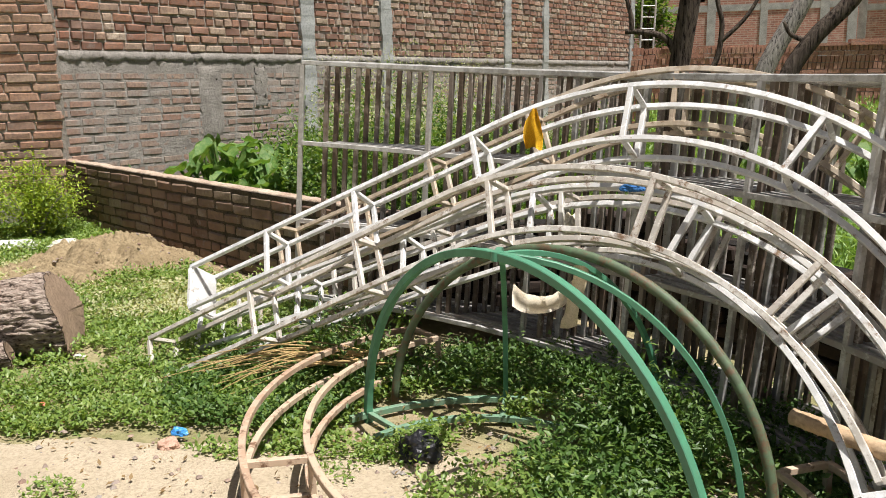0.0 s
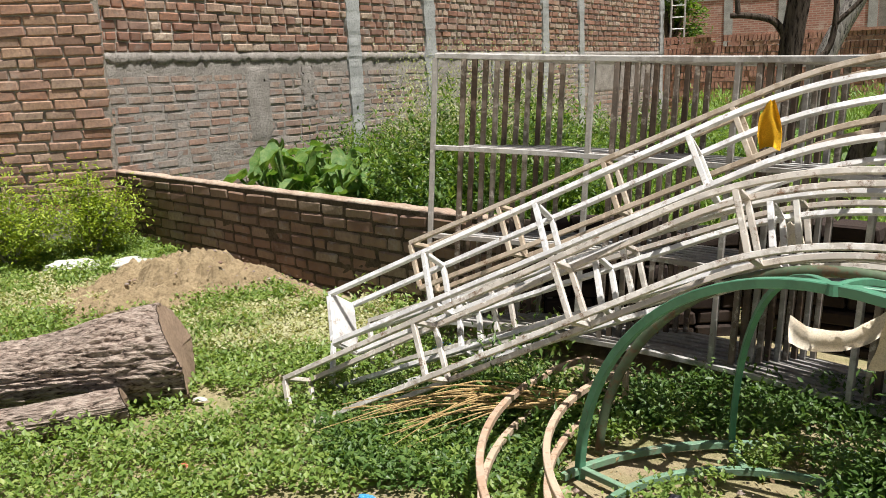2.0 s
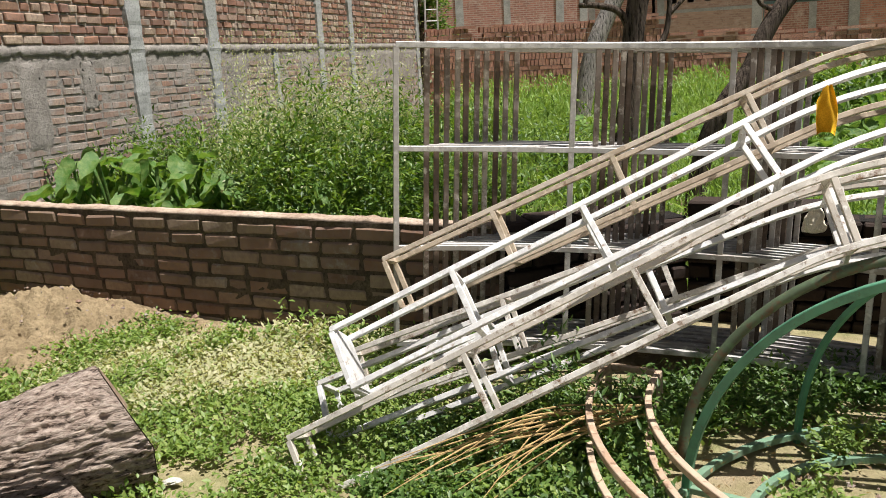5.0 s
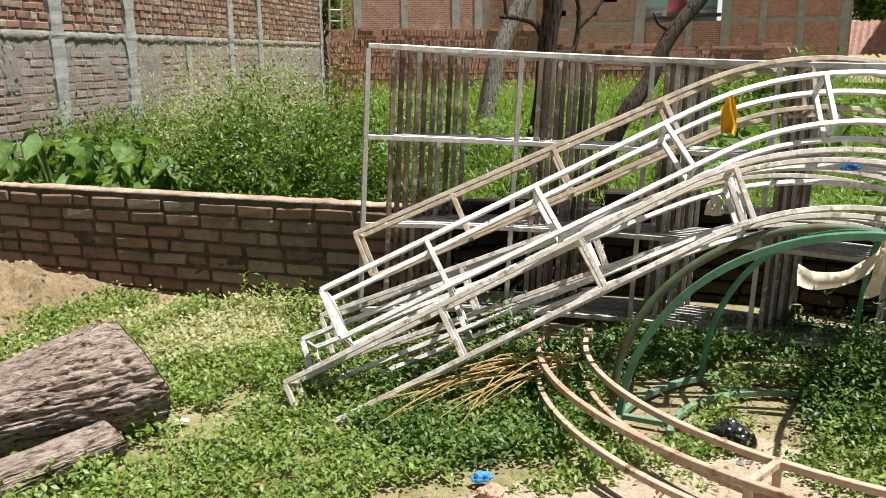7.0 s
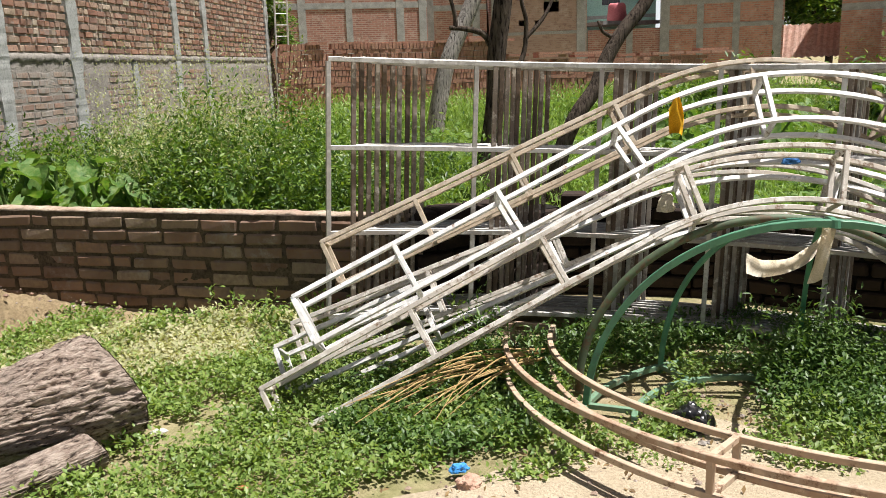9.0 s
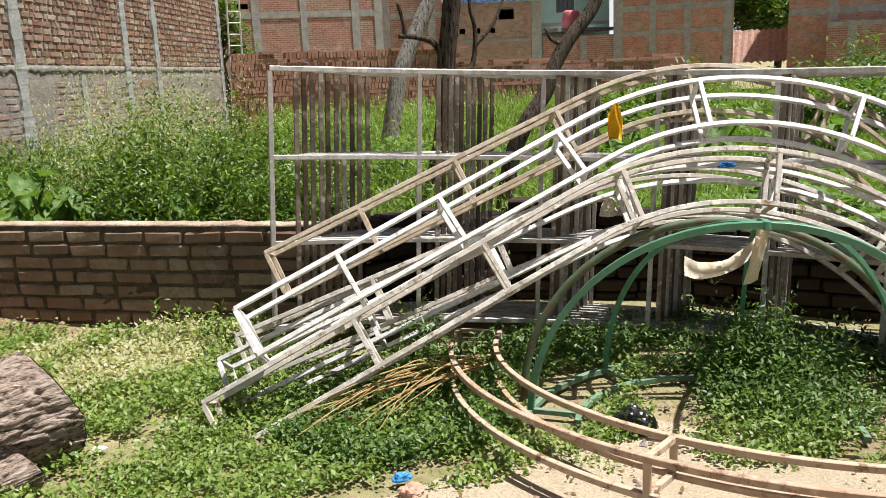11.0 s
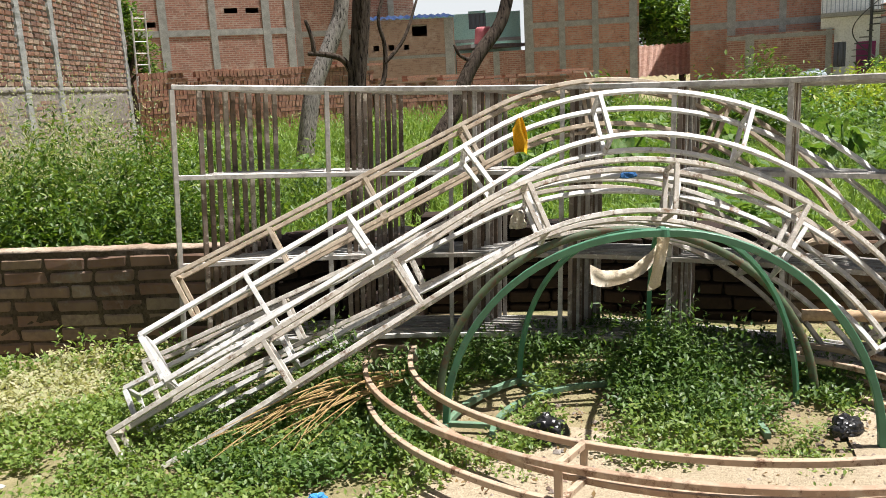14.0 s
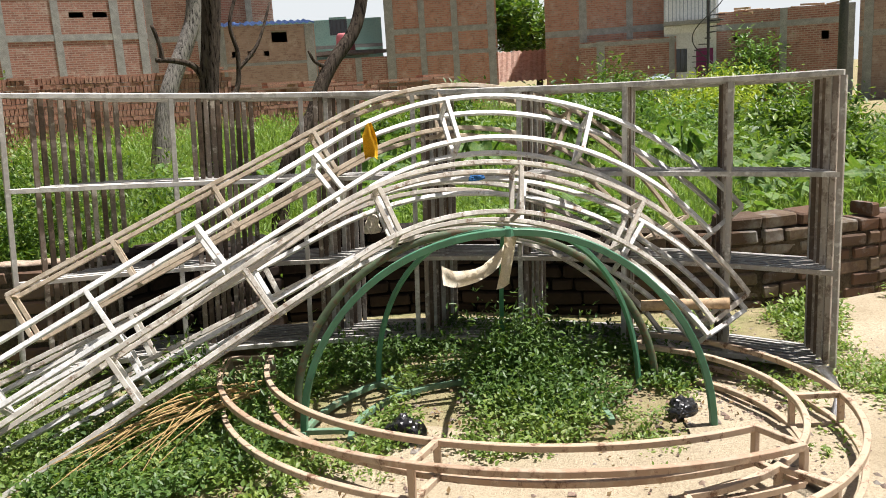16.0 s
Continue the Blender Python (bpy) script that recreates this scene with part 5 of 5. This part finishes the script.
water_tank((22.0, 18.9, 0), 0.42, 1.25)


def ladder(place):
    t = thing("ladder", place, "pale ladder standing at the end of the brick house", "ladder")
    for x in (-0.17, 0.17):
        bm = bmesh.new()
        pipe(bm, [(x, 0, 0), (x, 0, 3.6)], 0.022, 6)
        part("stile", bm, STEEL_WHITE, t)
    for i in range(13):
        bm = bmesh.new()
        pipe(bm, [(-0.17, 0, 0.2 + i * 0.27), (0.17, 0, 0.2 + i * 0.27)], 0.014, 6)
        part("rung", bm, STEEL_WHITE, t)
    return t


ladder(pose(1.30, 21.75, 0, 4, 0, 20))


def crown_tree(place, height, radius, n, size, material, label, seed):
    """A leafy tree far off: trunk, limbs and a crown of many leaf clumps with gaps."""
    r = random.Random(seed)
    t = thing("leafy_tree", place, label, "tree")
    limb(t, [(0, 0, -0.1), (0.1, 0, height * 0.3), (0, 0.1, height * 0.6)], 0.2, 0.12, BARK_TREE, "trunk")
    cl = []
    for i in range(26):
        a, e = r.uniform(0, 6.28), r.uniform(0.2, 1)
        c = Vector((math.cos(a) * radius * e, math.sin(a) * radius * e, height * (0.5 + 0.5 * r.random() * (1.15 - 0.5 * e))))
        cl.append(c)
        if i < 8:
            limb(t, [(0, 0.05, height * 0.45), c * 0.6 + Vector((0, 0, height * 0.2)), c], 0.07, 0.02, BARK_TREE)
    cp = np.array([list(c) for c in cl])
    k = N.integers(0, len(cp), n)
    pos = cp[k] + N.normal(0, 1, (n, 3)) * radius * 0.19
    leaves("crown", pos, size * N.uniform(0.6, 1.3, n), material, t, 0.1, 0.5)
    return t


crown_tree((26.5, 33.0, 0), 6.0, 2.4, 8000, 0.32, LEAF_TREE, "large dark green tree behind the houses", 91)
crown_tree((27.5, 30.5, 0), 5.2, 2.2, 5000, 0.3, LEAF_WEED, "smaller green tree behind the houses", 92)
crown_tree((1.5, 25.5, 0), 4.2, 0.8, 3000, 0.16, LEAF_WEED, "green tree beyond the end of the brick house", 93)
bush("climbing_bush", (25.6, 17.6, 0), 1.5, 2.6, 5200, 0.2, LEAF_TREE, "dark green creeper against a brick house", 94)
bush("garden_bush", (20.4, 15.2, 0), 1.5, 1.2, 6000, 0.16, LEAF_BUSH, "bright green garden bush before the houses", 95)
bush("garden_bush", (13.0, 13.6, 0), 1.5, 1.6, 6000, 0.15, LEAF_WEED, "green bush before the tower house", 96)
bush("garden_bush", (16.5, 15.5, 0), 1.5, 1.3, 6000, 0.15, LEAF_WEED, "green bush before the tiled roof", 97)



def balcony():
    """Balcony, door and spiral stair of the white house."""
    m, l = wall_frame((24.0, 20.2), (25.1, 18.7))
    t = thing("house_balcony", m, "grey concrete balcony with railing on the white house", "balcony")
    bm = bmesh.new()
    box(bm, (0.0, -0.75, 3.02), (1.95, -0.002, 3.15))
    part("slab", bm, CONCRETE, t)
    for i in range(15):
        bm = bmesh.new()
        box(bm, (0.04 + i * 0.13, -0.74, 3.15), (0.07 + i * 0.13, -0.71, 3.95))
        part("baluster", bm, TANK_GREY, t)
    bm = bmesh.new()
    box(bm, (0.0, -0.76, 3.95), (1.95, -0.70, 4.0))
    part("handrail", bm, TANK_GREY, t)
    d = thing("house_door", m, "purple painted door of the white house", "door", "", "structure")
    bm = bmesh.new()
    box(bm, (1.15, -0.03, 0.05), (1.75, -0.002, 2.15))
    part("leaf", bm, rough_mat("purple_paint", (0.22, 0.04, 0.13), (0.28, 0.06, 0.17), 3, 30, 0.1, 0.003, 0.5), d)
    s = thing("spiral_stair", m @ Matrix.Translation((1.55, -0.9, 0)), "thin dark steel spiral stair outside the white house", "stair")
    bm = bmesh.new()
    pipe(bm, [(0, 0, -0.1), (0, 0, 4.2)], 0.05, 8)
    part("post", bm, POLE_STEEL, s)
    for i in range(16):
        a = i * 0.42
        bm = bmesh.new()
        box(bm, (0.04, -0.09, 0), (0.55, 0.09, 0.03), Matrix.Translation((0, 0, 0.25 + i * 0.2)) @ Matrix.Rotation(a, 4, "Z"))
        part("tread", bm, POLE_STEEL, s)
    bm = bmesh.new()
    pipe(bm, [(0.55 * math.cos(i * 0.14), 0.55 * math.sin(i * 0.14), 1.0 + i * 0.067) for i in range(50)], 0.02, 6)
    part("handrail", bm, POLE_STEEL, s)


balcony()


def roof_clutter():
    """Rubble, poles and a pink tank on the far roofs."""
    r = random.Random(33)
    m, l = wall_frame((25.4, 19.6), (28.2, 15.2))
    for i in range(9):
        bm = bmesh.new()
        x, w = r.uniform(0.4, 4.6), r.uniform(0.5, 1.3)
        box(bm, (0, 0, 0), (w, 0.12, 0.07))
        ob = part("rubble_plank", bm, BAMBOO)
        ob.matrix_world = m @ pose(x, r.uniform(0.1, 1.0), 3.34 + r.uniform(0.0, 0.15), r.uniform(-8, 8), r.uniform(-9, 9), r.uniform(-30, 30))
        tagged(ob, "loose brown plank on a brick house roof", "plank", "roof planks")
    bm = bmesh.new()
    pipe(bm, [(0, 0, 0), (0, 0, 0.7), (0, 0, 0.8)], [0.45, 0.38, 0.3], 16)
    ob = part("roof_tank", bm, rough_mat("pink_plastic", (0.55, 0.17, 0.19), (0.62, 0.22, 0.23), 3, 20, 0.1, 0.003, 0.5), None, "", True)
    ob.location = (18.0, 33.0, 3.1)
    tagged(ob, "faded pink plastic tub on a roof", "tub")
    bm = bmesh.new()
    box(bm, (-1.4, -1.2, 2.95), (1.4, 1.2, 3.1))
    ob = part("roof_ledge", bm, CONCRETE)
    ob.location = (18.0, 33.0, 0)
    tagged(ob, "dark concrete ledge of a far roof", "ledge", "", "structure")


roof_clutter()

# ---- small things ----


def rag(name, rows_, material, label, category="cloth", thick=0.004):
    """A limp piece of cloth through rows of points."""
    bm = bmesh.new()
    g = [[bm.verts.new(p) for p in smooth_line(r, 4)] for r in rows_]
    for a, b in zip(g, g[1:]):
        for j in range(len(a) - 1):
            bm.faces.new((a[j], a[j + 1], b[j + 1], b[j]))
    for v in bm.verts:
        v.co += Vector((noise.noise(v.co * 14), noise.noise(v.co * 14 + Vector((5, 0, 0))), noise.noise(v.co * 14 + Vector((0, 7, 0))))) * 0.012
    bmesh.ops.solidify(bm, geom=bm.faces[:], thickness=thick)
    ob = part(name, bm, material, None, "", True)
    return tagged(ob, label, category)


def crumpled(name, place, size, material, label, category, seed):
    """A crumpled bag or wrapper."""
    bm = bmesh.new()
    bmesh.ops.create_icosphere(bm, subdivisions=4, radius=1.0)
    for v in bm.verts:
        p = v.co.copy()
        k = 1 + 0.35 * noise.noise(p * 1.7 + Vector((seed, 0, 0))) + 0.22 * abs(noise.noise(p * 4.5 + Vector((0, seed, 0)))) - 0.10 * abs(noise.noise(p * 9 + Vector((0, 0, seed))))
        v.co = Vector((p.x * k * size[0], p.y * k * size[1], max(p.z * k * size[2], -0.35 * size[2])))
    ob = part(name, bm, material, None)
    ob.location = (place[0], place[1], place[2] + 0.35 * size[2])
    return tagged(ob, label, category)


crumpled("plastic_bag", (-0.17, 3.08, 0.02), (0.085, 0.07, 0.07), PLASTIC_BLACK, "crumpled black plastic bag on the sand", "bag", 1)
crumpled("plastic_bag", (0.86, 2.40, 0.02), (0.07, 0.055, 0.05), PLASTIC_BLACK, "crumpled black plastic bag beside the dome", "bag", 4)
crumpled("wrapper", (-1.21, 3.10, 0.03), (0.035, 0.022, 0.024), WRAP_BLUE, "torn blue plastic wrapper in the weeds", "litter", 2)
crumpled("brick_piece", (-1.21, 3.0, 0.01), (0.05, 0.04, 0.035), BRICK_LUMP, "broken salmon brick piece on the sand", "stone", 3)
crumpled("rag_scrap", (-1.22, 4.70, 0.04), (0.06, 0.05, 0.03), CLOTH_BLUE, "faded blue cloth scrap in the weeds", "cloth", 5)
crumpled("wrapper", (-2.0, 3.28, 0.04), (0.022, 0.014, 0.008), WRAP_RED, "red and white food wrapper in the weeds", "litter", 6)
crumpled("wrapper", (-2.27, 3.95, 0.03), (0.032, 0.02, 0.010), SACK, "white wrapper scrap beside the log", "litter", 7)
crumpled("cement_sack", (-4.72, 6.55, 0.05), (0.24, 0.15, 0.05), SACK, "empty white cement sack lying on weeds", "sack", 8)
crumpled("cement_sack", (-4.20, 6.60, 0.06), (0.19, 0.15, 0.05), SACK, "empty cream sack folded on the soil heap", "sack", 9)


rows = []
for z, w, y in ((0.012, 0.006, 0.0), (-0.01, 0.012, -0.012), (-0.035, 0.022, -0.016), (-0.065, 0.036, -0.02), (-0.10, 0.046, -0.022), (-0.135, 0.050, -0.018), (-0.165, 0.040, -0.012)):
    rows.append([(0.210 + 0.85 * w * q - 0.02 * (0.012 - z), 3.79 + y + 0.35 * w * math.sin(4.5 * q + 20 * z) - 0.3 * w * q, 1.352 + z - 0.018 * abs(q) * (1 if z < -0.15 else 0)) for q in (-1, -0.6, -0.2, 0.2, 0.6, 1)])
rag("cloth_bag", rows, CLOTH_YELLOW, "small knotted yellow cloth bag hanging on a white arch rail", "bag", 0.012)
rag("hanging_rag", [[(0.18, 3.21, 0.70), (0.26, 3.16, 0.665), (0.36, 3.10, 0.70), (0.44, 3.05, 0.80)], [(0.175, 3.21, 0.655), (0.26, 3.16, 0.625), (0.37, 3.10, 0.67), (0.455, 3.05, 0.785)], [(0.18, 3.21, 0.61), (0.25, 3.17, 0.60), (0.38, 3.09, 0.65), (0.47, 3.04, 0.79)]], CLOTH_CREAM, "torn cream rag slung under the green dome ribs")
rag("hanging_rag", [[(0.42, 3.04, 0.82), (0.40, 3.05, 0.70), (0.37, 3.06, 0.58)], [(0.45, 3.03, 0.82), (0.43, 3.04, 0.70), (0.405, 3.05, 0.585)], [(0.47, 3.02, 0.81), (0.455, 3.03, 0.71), (0.435, 3.04, 0.60)]], CLOTH_CREAM, "narrow torn strip of cream rag hanging from the dome")
crumpled("tied_rag", (0.63, 3.47, 1.03), (0.045, 0.03, 0.03), CLOTH_BLUE, "dark blue rag tied round an arch rail", "cloth", 11)
crumpled("tied_rag", (0.36, 4.05, 0.74), (0.045, 0.04, 0.07), CLOTH_CREAM, "cream rag knotted round the truss rungs", "cloth", 12)
rag("grey_rag", [[(1.341, 2.073, 0.200), (1.358, 1.984, 0.100), (1.179, 1.899, 0.012)], [(1.357, 2.058, 0.200), (1.368, 1.976, 0.100), (1.199, 1.881, 0.012)], [(1.372, 2.045, 0.200), (1.377, 1.968, 0.100), (1.217, 1.865, 0.012)], [(1.386, 2.033, 0.200), (1.385, 1.960, 0.100), (1.233, 1.851, 0.012)]], CLOTH_GREY, "grey rag hanging from the frame foot to the ground")


def bamboo(a, b, r):
    a, b = Vector(a), Vector(b)
    bm = bmesh.new()
    pts, rad = [], []
    for i in range(25):
        f = i / 24
        pts.append(a + (b - a) * f)
        rad.append(r * (1.12 if i % 6 == 0 else 1.0) * (1 + 0.04 * math.sin(i)))
    pipe(bm, pts, rad, 12)
    return tagged(part("bamboo_pole", bm, BAMBOO, None, "", True), "brown bamboo pole resting among the arch trusses", "pole")


bamboo((1.41, 2.53, 0.385), (1.15, 2.86, 0.37), 0.028)


def straw_bundle():
    """Dry yellow stalks spread over the weeds."""
    r = random.Random(5)
    t = thing("dry_stalks", (-0.66, 3.75, 0.05), "bundle of dry yellow plant stalks lying on the weeds", "stalks")
    for i in range(22):
        end = Vector((-0.68 + r.uniform(-0.2, 0.25), -0.22 + r.uniform(-0.14, 0.17), r.uniform(0.0, 0.12)))
        start = Vector((0.12 + r.uniform(-0.1, 0.08), 0.05 + r.uniform(-0.03, 0.03), 0.08 + r.uniform(-0.02, 0.05)))
        mid = (start + end) / 2 + Vector((r.uniform(-0.05, 0.05), r.uniform(-0.06, 0.06), 0.05 + r.uniform(-0.02, 0.05)))
        bm = bmesh.new()
        pipe(bm, smooth_line([start, mid, end], 4), [0.0045, 0.0042, 0.004, 0.0036, 0.0034, 0.003, 0.0026, 0.002, 0.0015], 5)
        part("stalk", bm, STRAW, t)
    return t


straw_bundle()


def pebbles():
    """Gravel and broken brick crumbs on the sand and the soil."""
    verts, faces = [], []
    r = random.Random(17)
    spots = [(r.uniform(-2.6, 2.6), r.uniform(1.0, 3.2)) for _ in range(1300)] + [(1.25 + r.gauss(0, 0.35), 2.35 + r.gauss(0, 0.25)) for _ in range(320)] + [(-3.2 + r.gauss(0, 0.7), 6.1 + r.gauss(0, 0.45)) for _ in range(160)] + [(0.0 + r.gauss(0, 0.3), 3.1 + r.gauss(0, 0.2)) for _ in range(140)]
    for x, y in spots:
        s = 0.004 + 0.014 * r.random() ** 3
        z = ground_height(x, y) + 0.02
        if y > 4.6:
            u, v = (x + 3.35) * 0.79 - (y - 6.1) * 0.6, (x + 3.35) * 0.6 + (y - 6.1) * 0.79
            z += 0.27 * math.exp(-1.7 * (u * u + (v / 0.62) ** 2))
            s *= 1.1
        i = len(verts)
        for a, b, c in ((1, 0, 0), (-1, 0, 0), (0, 1, 0), (0, -1, 0), (0, 0, 1), (0, 0, -1)):
            verts.append((x + a * s * r.uniform(0.7, 1.5), y + b * s * r.uniform(0.7, 1.5), z + c * s * r.uniform(0.5, 1)))
        faces += [[i + k for k in f] for f in ((0, 2, 4), (2, 1, 4), (1, 3, 4), (3, 0, 4), (2, 0, 5), (1, 2, 5), (3, 1, 5), (0, 3, 5))]
    ob = raw("gravel", verts, faces, BRICK_GREY_I)
    tagged(ob, "scattered gravel and brick crumbs on sand and soil", "gravel", "", "stuff")


pebbles()


def litter_leaves():
    """Fallen brown leaves on the bare sand and soil."""
    c = scatter(900, (-2.6, 2.2, 2.0, 3.7), lambda x, y: wave(x, y, 3.1, 6) > -0.2)
    tagged(leaves("fallen_leaves", np.c_[c, np.full(len(c), 0.032)], N.uniform(0.015, 0.035, len(c)), leaf_mat("fallen_leaf", [(0.20, 0.13, 0.07), (0.30, 0.21, 0.11), (0.14, 0.09, 0.05)], 0.8), None, 0.05, 0.5), "fallen brown leaves on the sand", "leaves", "", "stuff")


litter_leaves()


def wall_foot_sprigs():
    """Leafy sprigs at the foot of the low wall and up through the trusses."""
    c = np.array([(-1.95 + 0.05 * i + N.normal(0, 0.08), 5.50 - 0.033 * i + N.normal(0, 0.04), 0.0) for i in range(26)])
    sprigs("wall_foot_weeds", c, N.uniform(0.12, 0.28, len(c)), 26, 0.055, LEAF_CARPET, "leafy weeds at the foot of the low wall", 0.05, 0.5)
    c = np.array([(-0.75 + N.normal(0, 0.12), 3.85 + N.normal(0, 0.10), 0.0) for i in range(26)] + [(0.68 + N.normal(0, 0.16), 3.25 + N.normal(0, 0.16), 0.0) for i in range(40)])
    sprigs("upright_weeds", c, N.uniform(0.2, 0.48, len(c)), 34, 0.06, LEAF_LUSH, "upright narrow-leaved weeds growing through the trusses", 0.045, 0.3)


wall_foot_sprigs()


def right_weeds():
    """Low weeds on the sandy ground beyond the frames."""
    c = scatter(1500, (1.9, 6.5, 1.5, 3.4), lambda x, y: (wave(x, y, 2.6, 9) > 0.25) & (y > 2.75 - 0.1 * x))
    p = rosettes(c, 9, 0.04, 0.05 + 0.08 * N.random(len(c)))
    tagged(leaves("sand_weeds", p, N.uniform(0.025, 0.05, len(p)), LEAF_CARPET, None, 0.35, 0.55), "patchy low weeds on sandy ground beyond the frames", "weeds", "", "stuff")
    c = scatter(650, (0.75, 2.6, 1.7, 3.3), lambda x, y: (wave(x, y, 4.2, 15) > 0.2) & (np.hypot(x - 0.3, y - 2.6) > 0.7))
    p = rosettes(c, 8, 0.03, 0.03 + 0.05 * N.random(len(c)))
    tagged(leaves("yard_weeds", p, N.uniform(0.018, 0.035, len(p)), LEAF_CARPET, None, 0.35, 0.55), "sparse low weeds in the sand round the ring trusses", "weeds", "", "stuff")
    c = scatter(500, (-2.2, 1.9, 1.9, 3.3), lambda x, y: wave(x, y, 3.6, 12) > 0.62)
    p = rosettes(c, 6, 0.02, 0.02 + 0.03 * N.random(len(c)))
    tagged(leaves("sand_sprouts", p, N.uniform(0.014, 0.03, len(p)), LEAF_CARPET, None, 0.3, 0.5), "small green sprouts on the sand", "weeds", "", "stuff")


right_weeds()
